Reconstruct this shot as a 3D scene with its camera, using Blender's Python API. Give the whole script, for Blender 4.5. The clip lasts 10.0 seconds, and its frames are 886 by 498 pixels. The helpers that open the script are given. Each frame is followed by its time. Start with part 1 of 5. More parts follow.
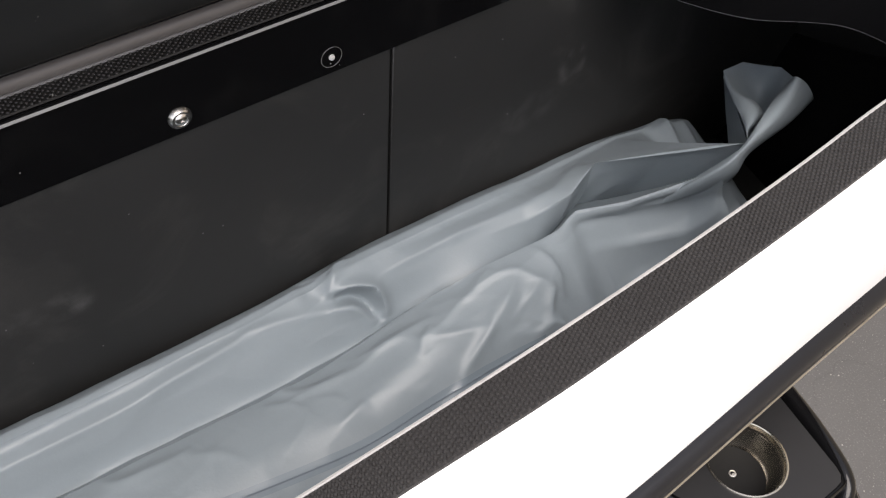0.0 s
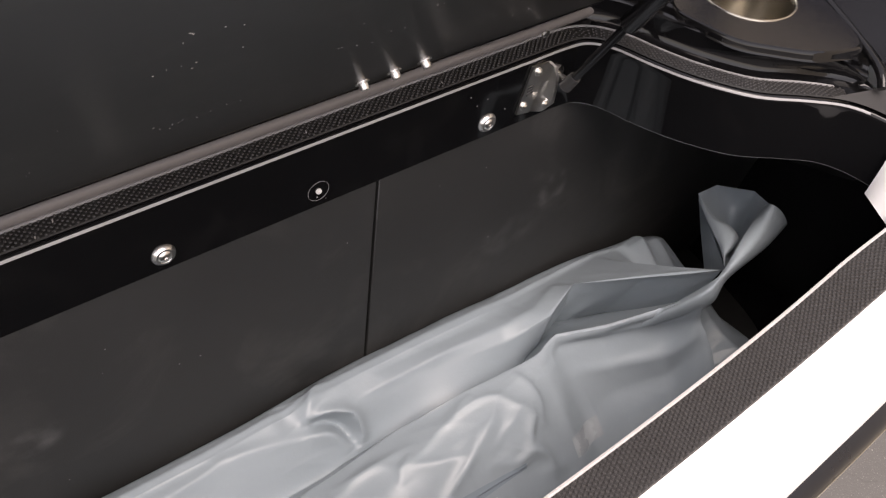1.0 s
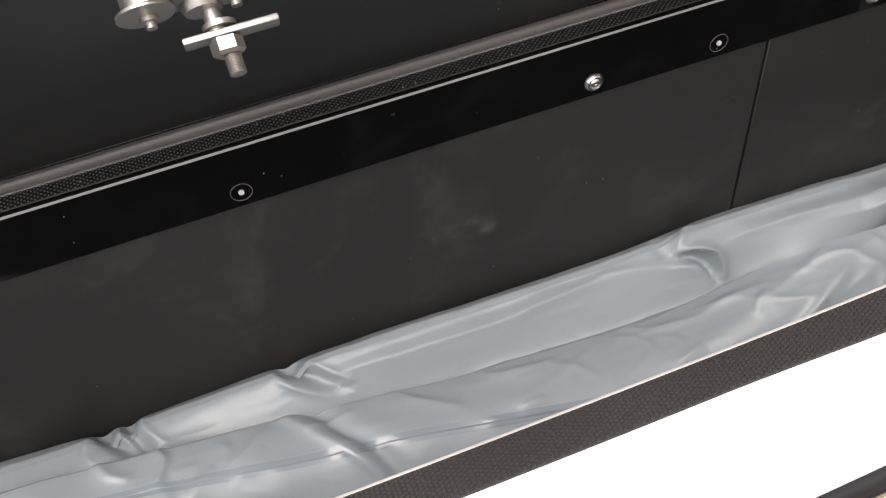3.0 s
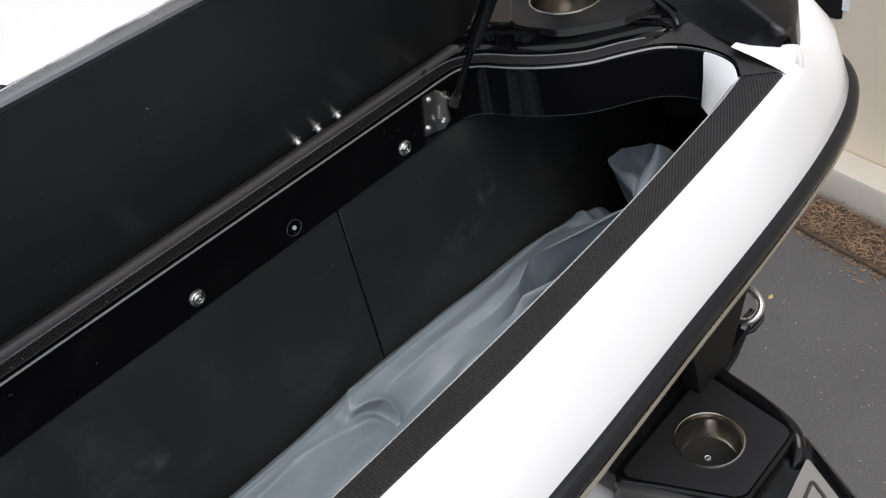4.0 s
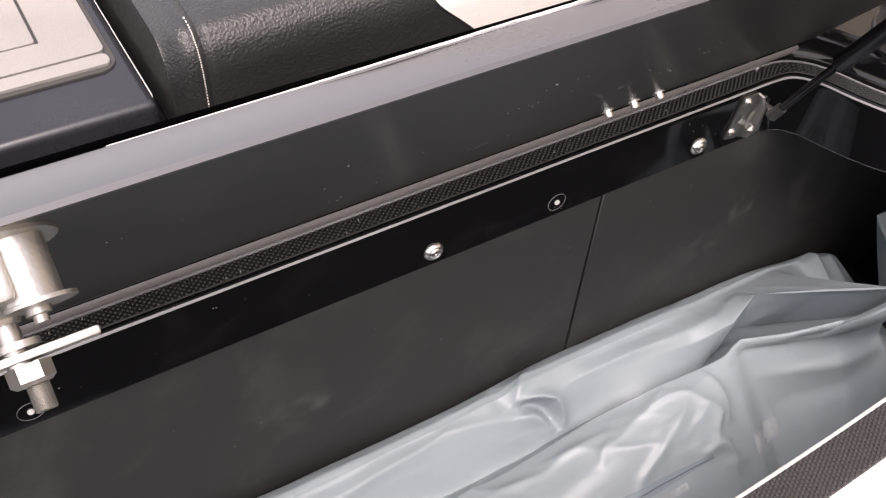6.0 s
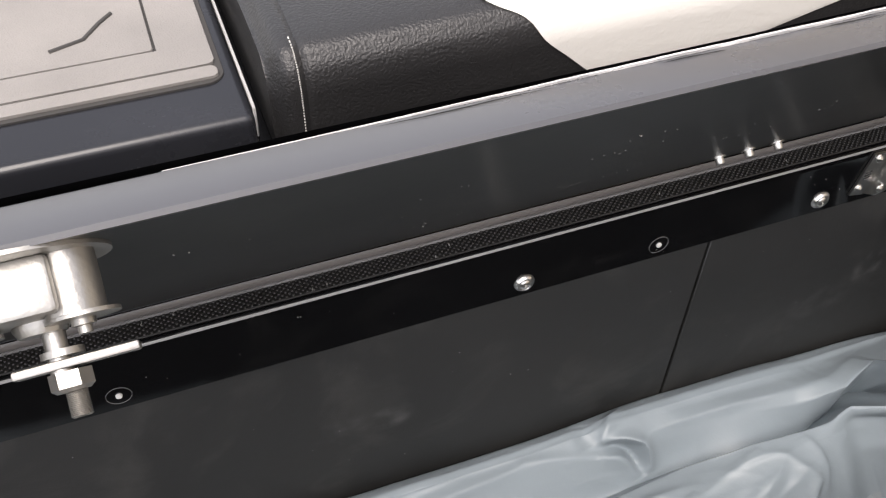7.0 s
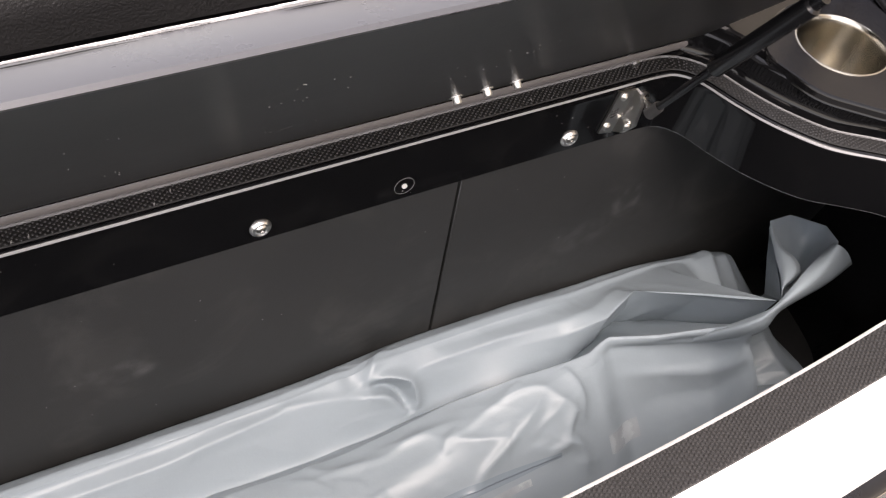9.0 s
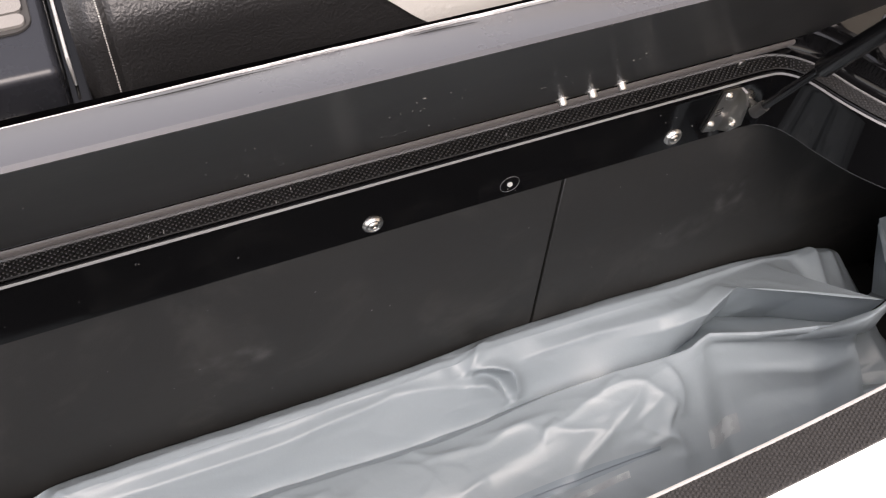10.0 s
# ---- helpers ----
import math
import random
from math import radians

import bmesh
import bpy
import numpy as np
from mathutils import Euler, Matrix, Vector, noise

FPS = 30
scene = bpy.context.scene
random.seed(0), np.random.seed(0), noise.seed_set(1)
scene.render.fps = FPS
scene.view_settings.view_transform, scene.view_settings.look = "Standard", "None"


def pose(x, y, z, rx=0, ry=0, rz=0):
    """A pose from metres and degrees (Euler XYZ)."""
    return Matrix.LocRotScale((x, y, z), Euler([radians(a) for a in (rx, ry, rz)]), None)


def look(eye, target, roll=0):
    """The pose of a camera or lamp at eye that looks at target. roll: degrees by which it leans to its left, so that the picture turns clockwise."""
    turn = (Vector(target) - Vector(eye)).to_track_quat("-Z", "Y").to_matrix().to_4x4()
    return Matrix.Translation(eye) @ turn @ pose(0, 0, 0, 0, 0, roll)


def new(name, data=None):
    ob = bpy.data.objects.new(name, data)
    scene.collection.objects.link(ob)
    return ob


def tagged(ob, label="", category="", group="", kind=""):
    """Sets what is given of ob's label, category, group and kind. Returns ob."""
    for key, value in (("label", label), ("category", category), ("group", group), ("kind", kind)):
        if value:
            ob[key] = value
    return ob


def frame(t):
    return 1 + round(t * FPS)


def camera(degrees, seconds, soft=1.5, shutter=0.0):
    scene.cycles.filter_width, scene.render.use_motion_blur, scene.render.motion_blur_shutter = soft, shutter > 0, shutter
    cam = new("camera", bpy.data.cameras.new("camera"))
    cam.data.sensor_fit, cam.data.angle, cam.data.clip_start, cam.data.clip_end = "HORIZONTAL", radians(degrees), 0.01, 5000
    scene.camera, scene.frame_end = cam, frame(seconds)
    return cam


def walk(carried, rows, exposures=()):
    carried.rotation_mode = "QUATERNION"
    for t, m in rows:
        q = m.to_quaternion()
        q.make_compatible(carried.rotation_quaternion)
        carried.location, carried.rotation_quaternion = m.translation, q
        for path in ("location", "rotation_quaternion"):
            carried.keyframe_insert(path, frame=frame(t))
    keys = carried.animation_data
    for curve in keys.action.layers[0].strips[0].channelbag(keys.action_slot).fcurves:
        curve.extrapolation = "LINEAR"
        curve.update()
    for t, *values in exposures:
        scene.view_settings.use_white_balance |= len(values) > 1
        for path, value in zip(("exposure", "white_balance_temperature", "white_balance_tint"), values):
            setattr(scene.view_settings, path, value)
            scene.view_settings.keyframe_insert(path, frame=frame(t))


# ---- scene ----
cam = camera(50.91, 10.0, soft=1.25)
PATH = [
    (0, (0.1753, -0.5166, 0.4923), (0.5824, -0.0350, -0.2838), 5.49),
    (0.5, (0.1620, -0.4740, 0.4930), (1.0110, 0.4430, -1.0690), 8.40),
    (1, (0.1812, -0.4655, 0.5169), (0.6570, 0.0387, -0.2038), 8.64),
    (1.3, (0.1494, -0.4729, 0.5333), (0.5960, 0.0807, -0.1695), 8.12),
    (1.5, (0.0604, -0.4988, 0.5437), (0.3976, 0.0855, -0.1944), 4.96),
    (1.6, (0.0245, -0.5016, 0.5453), (0.2687, 0.0863, -0.2259), 1.03),
    (1.7, (-0.0288, -0.5069, 0.5452), (0.1171, 0.0854, -0.2472), -3.50),
    (1.8, (-0.0874, -0.5251, 0.5509), (-0.0343, 0.0733, -0.2486), -7.55),
    (1.9, (-0.1423, -0.5507, 0.5477), (-0.1844, 0.0606, -0.2426), -11.62),
    (2, (-0.1822, -0.5524, 0.5584), (-0.3092, 0.0407, -0.2367), -14.99),
    (2.1, (-0.2192, -0.5721, 0.5659), (-0.3972, 0.0164, -0.2227), -15.84),
    (2.2, (-0.2464, -0.5843, 0.5781), (-0.4562, -0.0066, -0.2108), -16.39),
    (3.3, (0.0869, -0.6476, 0.5689), (0.4604, -0.0609, -0.1496), -7.43),
    (3.5, (0.0920, -0.6949, 0.5641), (0.5512, -0.1357, -0.1261), -9.83),
    (4, (0.0804, -0.7588, 0.5950), (0.5598, -0.1426, -0.0299), -13.45),
    (4.1, (0.0730, -0.7590, 0.5984), (0.5638, -0.1361, -0.0108), -13.16),
    (4.5, (0.0629, -0.7643, 0.5977), (0.5578, -0.1127, 0.0228), -10.72),
    (4.7, (0.0605, -0.7642, 0.5871), (0.5392, -0.1026, 0.0099), -9.59),
    (5, (0.0510, -0.7452, 0.5533), (0.4993, -0.0760, -0.0394), -8.34),
    (5.5, (0.0490, -0.6160, 0.5709), (0.4488, 0.0026, -0.1054), -2.03),
    (6, (0.0356, -0.4651, 0.5916), (0.4223, 0.1037, -0.1344), 4.54),
    (6.2, (0.0383, -0.4402, 0.5981), (0.4083, 0.1293, -0.1359), 5.02),
    (7.3, (0.1052, -0.4892, 0.6029), (0.3096, 0.1672, -0.1233), -0.76),
    (7.5, (0.1280, -0.5005, 0.5961), (0.3080, 0.1533, -0.1388), -1.86),
    (8, (0.1680, -0.5039, 0.5938), (0.3947, 0.0862, -0.1811), 1.83),
    (8.5, (0.1765, -0.4744, 0.5963), (0.5112, 0.0419, -0.1920), 9.73),
    (9, (0.1800, -0.4791, 0.6011), (0.5566, 0.0365, -0.1686), 11.36),
    (9.5, (0.1744, -0.4736, 0.6001), (0.5251, 0.0592, -0.1701), 9.32),
    (10, (0.1652, -0.4845, 0.6299), (0.4449, 0.0631, -0.1588), 4.94),
]
walk(cam, [(t, look(eye, target, roll)) for t, eye, target, roll in PATH],
     [(0.0, 1.45, 6880, 15), (1.0, 1.80, 7300, 21), (1.6, 2.1, 7400, 21), (2.2, 1.75, 7450, 20), (3.3, 1.58, 6980, 15), (4.0, 0.85, 6400, 11), (4.7, 0.88, 6350, 10), (5.0, 1.08, 6450, 11), (5.3, 1.24, 6600, 13), (6.0, 2.12, 7200, 22), (7.4, 1.6, 6880, 13), (8.0, 1.98, 7100, 16), (8.5, 2.14, 7200, 19), (10.0, 1.9, 7180, 19)])

# ---- light ----
world = bpy.data.worlds.new("sky")
scene.world = world
world.use_nodes = True
wn, wl = world.node_tree.nodes, world.node_tree.links
sky = wn.new("ShaderNodeTexSky")
sky.sky_type = 'NISHITA'
sky.sun_disc = False
sky.sun_elevation, sky.sun_rotation = radians(66), radians(206)
wn["Background"].inputs["Strength"].default_value = 0.12
cloud = wn.new("ShaderNodeHueSaturation")
cloud.inputs["Saturation"].default_value = 0.35
wl.new(sky.outputs[0], cloud.inputs["Color"])
wl.new(cloud.outputs[0], wn["Background"].inputs["Color"])
sun = new("sun", bpy.data.lights.new("sun", 'SUN'))
sun.data.energy, sun.data.angle, sun.data.color = 1.45, radians(48), (1.0, 0.97, 0.93)
sun.matrix_world = look((0, 0, 0), (0.18, 0.36, -0.915))


# ---- materials ----
def material(name, base, rough, metal=0.0, spots=0.12, scale=40.0, bump=0.0, bump_scale=400.0, coat=0.0, spec=0.5, dark=0.75, dust=0.0, dust_scale=9.0, cracks=0.0):
    """A surface with stains at one scale and grain at another."""
    m = bpy.data.materials.new(name)
    m.use_nodes = True
    n, l = m.node_tree.nodes, m.node_tree.links
    b = n["Principled BSDF"]
    b.inputs["Metallic"].default_value = metal
    b.inputs["Coat Weight"].default_value = coat
    b.inputs["Specular IOR Level"].default_value = spec
    co = n.new("ShaderNodeTexCoord")
    big = n.new("ShaderNodeTexNoise")
    big.inputs["Scale"].default_value = scale * 0.15
    big.inputs["Detail"].default_value = 6
    fine = n.new("ShaderNodeTexNoise")
    fine.inputs["Scale"].default_value = scale * 4
    fine.inputs["Detail"].default_value = 4
    l.new(co.outputs["Object"], big.inputs["Vector"])
    l.new(co.outputs["Object"], fine.inputs["Vector"])
    mix = n.new("ShaderNodeMix")
    mix.data_type = 'RGBA'
    mix.inputs["A"].default_value = (*[c * dark for c in base], 1)
    mix.inputs["B"].default_value = (*base, 1)
    add = n.new("ShaderNodeMath")
    add.operation = 'MULTIPLY_ADD'
    add.inputs[1].default_value = 0.35
    l.new(fine.outputs["Fac"], add.inputs[0])
    ramp = n.new("ShaderNodeMapRange")
    ramp.inputs[1].default_value, ramp.inputs[2].default_value = 0.3, 0.7
    l.new(big.outputs["Fac"], ramp.inputs[0])
    half = n.new("ShaderNodeMath")
    half.operation = 'MULTIPLY'
    half.inputs[1].default_value = 0.65
    l.new(ramp.outputs[0], half.inputs[0])
    l.new(half.outputs[0], add.inputs[2])
    l.new(add.outputs[0], mix.inputs["Factor"])
    last = mix.outputs["Result"]
    if dust:
        # pale dust in patches and thin drags
        dn = n.new("ShaderNodeTexNoise")
        dn.inputs["Scale"].default_value = dust_scale
        dn.inputs["Detail"].default_value = 9
        dn.inputs["Roughness"].default_value = 0.65
        dn.inputs["Distortion"].default_value = 1.2
        l.new(co.outputs["Object"], dn.inputs["Vector"])
        dr = n.new("ShaderNodeMapRange")
        dr.inputs[1].default_value, dr.inputs[2].default_value, dr.inputs[4].default_value = 0.53, 0.74, dust
        l.new(dn.outputs["Fac"], dr.inputs[0])
        dm = n.new("ShaderNodeMix")
        dm.data_type = 'RGBA'
        dm.inputs["B"].default_value = (0.30, 0.29, 0.27, 1)
        l.new(dr.outputs[0], dm.inputs["Factor"])
        l.new(last, dm.inputs["A"])
        last = dm.outputs["Result"]
    if cracks:
        # wandering hairline cracks and scattered pale stones
        wn_ = n.new("ShaderNodeTexNoise")
        wn_.inputs["Scale"].default_value = 7.0
        wn_.inputs["Detail"].default_value = 5
        l.new(co.outputs["Object"], wn_.inputs["Vector"])
        wv = n.new("ShaderNodeMix")
        wv.data_type = 'VECTOR'
        wv.inputs["Factor"].default_value = 0.13
        l.new(co.outputs["Object"], wv.inputs[4])
        l.new(wn_.outputs["Color"], wv.inputs[5])
        vo = n.new("ShaderNodeTexVoronoi")
        vo.feature = 'DISTANCE_TO_EDGE'
        vo.inputs["Scale"].default_value = 1.5
        l.new(wv.outputs[1], vo.inputs["Vector"])
        cr = n.new("ShaderNodeMapRange")
        cr.inputs[1].default_value, cr.inputs[2].default_value, cr.inputs[3].default_value, cr.inputs[4].default_value = 0.0, 0.006, cracks, 0.0
        l.new(vo.outputs["Distance"], cr.inputs[0])
        cm = n.new("ShaderNodeMix")
        cm.data_type = 'RGBA'
        cm.inputs["B"].default_value = (0.02, 0.02, 0.02, 1)
        l.new(cr.outputs[0], cm.inputs["Factor"])
        l.new(last, cm.inputs["A"])
        st = n.new("ShaderNodeTexNoise")
        st.inputs["Scale"].default_value = 230.0
        st.inputs["Detail"].default_value = 2
        l.new(co.outputs["Object"], st.inputs["Vector"])
        sr = n.new("ShaderNodeMapRange")
        sr.inputs[1].default_value, sr.inputs[2].default_value, sr.inputs[4].default_value = 0.60, 0.72, 0.55
        l.new(st.outputs["Fac"], sr.inputs[0])
        sm = n.new("ShaderNodeMix")
        sm.data_type = 'RGBA'
        sm.inputs["B"].default_value = (0.24, 0.23, 0.22, 1)
        l.new(sr.outputs[0], sm.inputs["Factor"])
        l.new(cm.outputs["Result"], sm.inputs["A"])
        last = sm.outputs["Result"]
    l.new(last, b.inputs["Base Color"])
    rr = n.new("ShaderNodeMapRange")
    rr.inputs[3].default_value, rr.inputs[4].default_value = max(0.02, rough - spots), min(1, rough + spots)
    l.new(add.outputs[0], rr.inputs[0])
    l.new(rr.outputs[0], b.inputs["Roughness"])
    if bump:
        bn = n.new("ShaderNodeTexNoise")
        bn.inputs["Scale"].default_value = bump_scale
        bn.inputs["Detail"].default_value = 3
        l.new(co.outputs["Object"], bn.inputs["Vector"])
        bp = n.new("ShaderNodeBump")
        bp.inputs["Strength"].default_value = bump
        bp.inputs["Distance"].default_value = 0.002
        l.new(bn.outputs["Fac"], bp.inputs["Height"])
        l.new(bp.outputs[0], b.inputs["Normal"])
    return m


GLOSS = material("black_gelcoat", (0.005, 0.005, 0.0055), 0.07, spots=0.04, spec=0.36, dust=0.012, dust_scale=14)
MATTE = material("matte_black_liner", (0.0268, 0.0268, 0.0262), 0.55, bump=0.15, bump_scale=900, dust=0.08, dust_scale=7, dark=0.55, scale=34)
LIDMAT = material("lid_liner", (0.016, 0.0158, 0.0160), 0.32, spots=0.025, spec=0.45, dust=0.035, dust_scale=16)
# black gelcoat edge, the sky's reflection put into its base as grey
GREYEDGE = material("lightened_gelcoat_edge", (0.072, 0.073, 0.080), 0.30, dark=0.85)
WHITE = material("white_gelcoat", (0.82, 0.82, 0.82), 0.12, spots=0.03, dark=0.97)
FOAM = material("black_foam_strip", (0.0095, 0.0090, 0.0090), 0.55, bump=0.3, bump_scale=1500)
RUBBER = material("dark_grey_rubber", (0.010, 0.0106, 0.0132), 0.34, spec=0.34)
# lighter copy of FOAM, the light the dots catch put into the colour
DOTS = material("lit_foam_dots", (0.031, 0.0292, 0.0288), 0.42)
LATCHSTEEL = material("cast_steel", (0.44, 0.425, 0.40), 0.40, metal=0.9, dark=0.7, bump=0.1)
STEEL = material("polished_steel", (0.78, 0.76, 0.73), 0.3, metal=1.0, dark=0.85)
VINYL = material("grey_vinyl", (0.258, 0.304, 0.336), 0.36, spots=0.05, dark=0.90, scale=60, bump=0.06, bump_scale=420)
vn, vl = VINYL.node_tree.nodes, VINYL.node_tree.links
vn["Principled BSDF"].inputs["Specular IOR Level"].default_value = 0.42
# fine slack wrinkles running along the sheet
vco, vmap, vrid, vbp = vn.new("ShaderNodeTexCoord"), vn.new("ShaderNodeMapping"), vn.new("ShaderNodeTexNoise"), vn.new("ShaderNodeBump")
vmap.inputs["Rotation"].default_value = (0.3, 0.2, 0.5)
vmap.inputs["Scale"].default_value = (13.0, 34.0, 34.0)
vrid.noise_type = 'RIDGED_MULTIFRACTAL'
vrid.inputs["Scale"].default_value = 1.0
vrid.inputs["Detail"].default_value = 3
vrid.inputs["Distortion"].default_value = 0.8
vbp.inputs["Strength"].default_value = 0.14
vbp.inputs["Distance"].default_value = 0.006
vl.new(vco.outputs["Object"], vmap.inputs["Vector"])
vl.new(vmap.outputs[0], vrid.inputs["Vector"])
vl.new(vrid.outputs["Fac"], vbp.inputs["Height"])
for node in vn:
    if node.type == 'BUMP' and node != vbp:
        vl.new(node.outputs[0], vbp.inputs["Normal"])
vl.new(vbp.outputs[0], vn["Principled BSDF"].inputs["Normal"])
LEATHER = material("black_upholstery", (0.022, 0.0215, 0.022), 0.40, bump=0.45, bump_scale=520)
CREAM = material("white_upholstery", (0.72, 0.7, 0.66), 0.5, dark=0.93, bump=0.2, bump_scale=260)
PAD = material("grey_foam_pad", (0.25, 0.235, 0.22), 0.8, bump=0.3, bump_scale=700, dark=0.72, scale=80)
ASPHALT = material("asphalt", (0.104, 0.102, 0.100), 0.9, scale=20, dark=0.7, bump=0.9, bump_scale=180, cracks=0.16)
CONCRETE = material("concrete", (0.62, 0.57, 0.48), 0.85, dark=0.85, bump=0.3, bump_scale=120)
MULCH = material("bark_mulch", (0.13, 0.085, 0.055), 0.9, dark=0.4, scale=200, bump=1.0, bump_scale=120)
BLACKMETAL = material("black_painted_metal", (0.008, 0.008, 0.009), 0.26)

# pale non-metal for steel studs, their bright reflection put into the colour
STUDLIT = material("lit_stud_steel", (0.72, 0.71, 0.69), 0.4)
EDGE = material("pale_edge_line", (0.32, 0.315, 0.32), 0.35, dark=0.6)
RAW = material("raw_fibreglass", (0.60, 0.59, 0.585), 0.8, dark=0.75, bump=0.5, bump_scale=900)
SEAL = material("grey_rubber_seal", (0.14, 0.130, 0.126), 0.36)
RAILSTEEL = material("brushed_rail_steel", (0.62, 0.60, 0.56), 0.27, metal=1.0, dark=0.65, scale=70)
CUPSTEEL = material("brushed_cup_steel", (0.55, 0.52, 0.46), 0.20, metal=1.0, dark=0.7, scale=90)
DARKPLASTIC = material("dark_grey_plastic", (0.035, 0.034, 0.034), 0.4)
GRILLEEDGE = material("grille_edge", (0.12, 0.115, 0.115), 0.35)
DARKCHROME = material("dark_chrome", (0.16, 0.155, 0.15), 0.08, metal=1.0, dark=0.85)
SHADOWBLACK = material("dull_black", (0.006, 0.006, 0.006), 0.6, spec=0.25)
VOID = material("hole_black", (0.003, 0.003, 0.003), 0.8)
GROOVE = material("dark_foam", (0.045, 0.042, 0.04), 0.8)
PODMAT = material("dark_blue_black_plastic", (0.008, 0.008, 0.0095), 0.24, spec=0.28, bump=0.1, bump_scale=1200)
STEPMAT = material("satin_black_moulding", (0.02, 0.021, 0.025), 0.25)
PLATMAT = material("satin_black_platform", (0.014, 0.014, 0.015), 0.35)
CLEAR = material("clear_plastic", (0.10, 0.10, 0.10), 0.12)
VINYLBAND = material("blue_grey_weld_band", (0.225, 0.272, 0.310), 0.24, spots=0.06, dark=0.86, scale=70)
VINYLDARK = material("blue_grey_weld", (0.185, 0.225, 0.270), 0.40)
LABEL = material("worn_white_print", (0.40, 0.44, 0.47), 0.25, dark=0.6, scale=260)
STUCCO = material("beige_render", (0.80, 0.69, 0.54), 0.9, dark=0.9, bump=0.3, bump_scale=90)
CHIPS = material("bark_chips", (0.34, 0.22, 0.13), 0.85, dark=0.35, scale=60)
GRIT = material("pale_grit", (0.4, 0.38, 0.35), 0.8)
LEAFMAT = material("dry_leaf", (0.55, 0.42, 0.15), 0.7)



def smudge(mat, centre, rx, rz, strength, hollow=0.0):
    """A pale rubbed mark at one place on an upright wall, solid or ring-shaped."""
    n, l = mat.node_tree.nodes, mat.node_tree.links
    b = n["Principled BSDF"]
    source = b.inputs["Base Color"].links[0].from_socket
    co = n.new("ShaderNodeTexCoord")
    mp = n.new("ShaderNodeMapping")
    mp.vector_type = 'TEXTURE'
    mp.inputs["Location"].default_value = centre
    mp.inputs["Scale"].default_value = (rx, 0.5, rz)
    l.new(co.outputs["Object"], mp.inputs["Vector"])
    ns = n.new("ShaderNodeTexNoise")
    ns.inputs["Scale"].default_value = 45.0
    ns.inputs["Detail"].default_value = 7
    l.new(co.outputs["Object"], ns.inputs["Vector"])
    ln = n.new("ShaderNodeVectorMath")
    ln.operation = 'LENGTH'
    l.new(mp.outputs[0], ln.inputs[0])
    fall = n.new("ShaderNodeValToRGB")
    e = fall.color_ramp.elements
    e[0].position, e[0].color = 0.0, (1 - hollow,) * 3 + (1,)
    e[1].position, e[1].color = 1.0, (0, 0, 0, 1)
    m1 = e.new(0.62)
    m1.color = (0.75, 0.75, 0.75, 1)
    l.new(ln.outputs["Value"], fall.inputs[0])
    mr = n.new("ShaderNodeMapRange")
    mr.inputs[1].default_value, mr.inputs[2].default_value, mr.inputs[4].default_value = 0.42, 0.72, strength
    l.new(ns.outputs["Fac"], mr.inputs[0])
    mu = n.new("ShaderNodeMath")
    mu.operation = 'MULTIPLY'
    l.new(fall.outputs[0], mu.inputs[0])
    l.new(mr.outputs[0], mu.inputs[1])
    mx = n.new("ShaderNodeMix")
    mx.data_type = 'RGBA'
    mx.inputs["B"].default_value = (0.33, 0.33, 0.33, 1)
    l.new(mu.outputs[0], mx.inputs["Factor"])
    l.new(source, mx.inputs["A"])
    l.new(mx.outputs["Result"], b.inputs["Base Color"])


smudge(MATTE, (0.220, 0.0, -0.150), 0.026, 0.020, 0.18)
smudge(MATTE, (0.165, 0.0, -0.146), 0.055, 0.018, 0.08)
smudge(MATTE, (0.769, 0.0, -0.140), 0.022, 0.030, 0.22, hollow=0.85)
smudge(MATTE, (0.714, 0.0, -0.181), 0.05, 0.03, 0.08)
smudge(MATTE, (-0.673, 0.0, -0.047), 0.04, 0.03, 0.22)

# ---- mesh helpers ----
def mesh_of(name, verts, faces, mat, smooth=True):
    me = bpy.data.meshes.new(name)
    me.from_pydata([tuple(v) for v in verts], [], faces)
    me.materials.append(mat)
    me.validate()
    me.update()
    if smooth:
        me.shade_smooth()
    return me


def part(name, data, mat, parent=None, label=""):
    """One mesh object, from a bmesh or a (verts, faces) pair, under a thing."""
    if isinstance(data, bmesh.types.BMesh):
        me = bpy.data.meshes.new(name)
        bmesh.ops.recalc_face_normals(data, faces=data.faces[:])
        data.to_mesh(me)
        data.free()
        me.materials.append(mat)
        me.shade_smooth()
        try:
            me.set_sharp_from_angle(angle=radians(40))
        except Exception:
            pass
    else:
        me = mesh_of(name, *data, mat)
        me.set_sharp_from_angle(angle=radians(40))
    ob = new(name, me)
    ob.parent = parent
    if label:
        ob["label"] = label
    return ob


def loft(rings, closed=False, caps=False):
    """Quads between rings of equal length. closed: each ring is a loop."""
    n = len(rings[0])
    verts = [v for r in rings for v in r]
    faces = []
    for i in range(len(rings) - 1):
        for j in range(n if closed else n - 1):
            k = (j + 1) % n
            faces.append((i * n + j, i * n + k, (i + 1) * n + k, (i + 1) * n + j))
    if caps and closed:
        faces.append(tuple(range(n))[::-1])
        faces.append(tuple((len(rings) - 1) * n + j for j in range(n)))
    return verts, faces


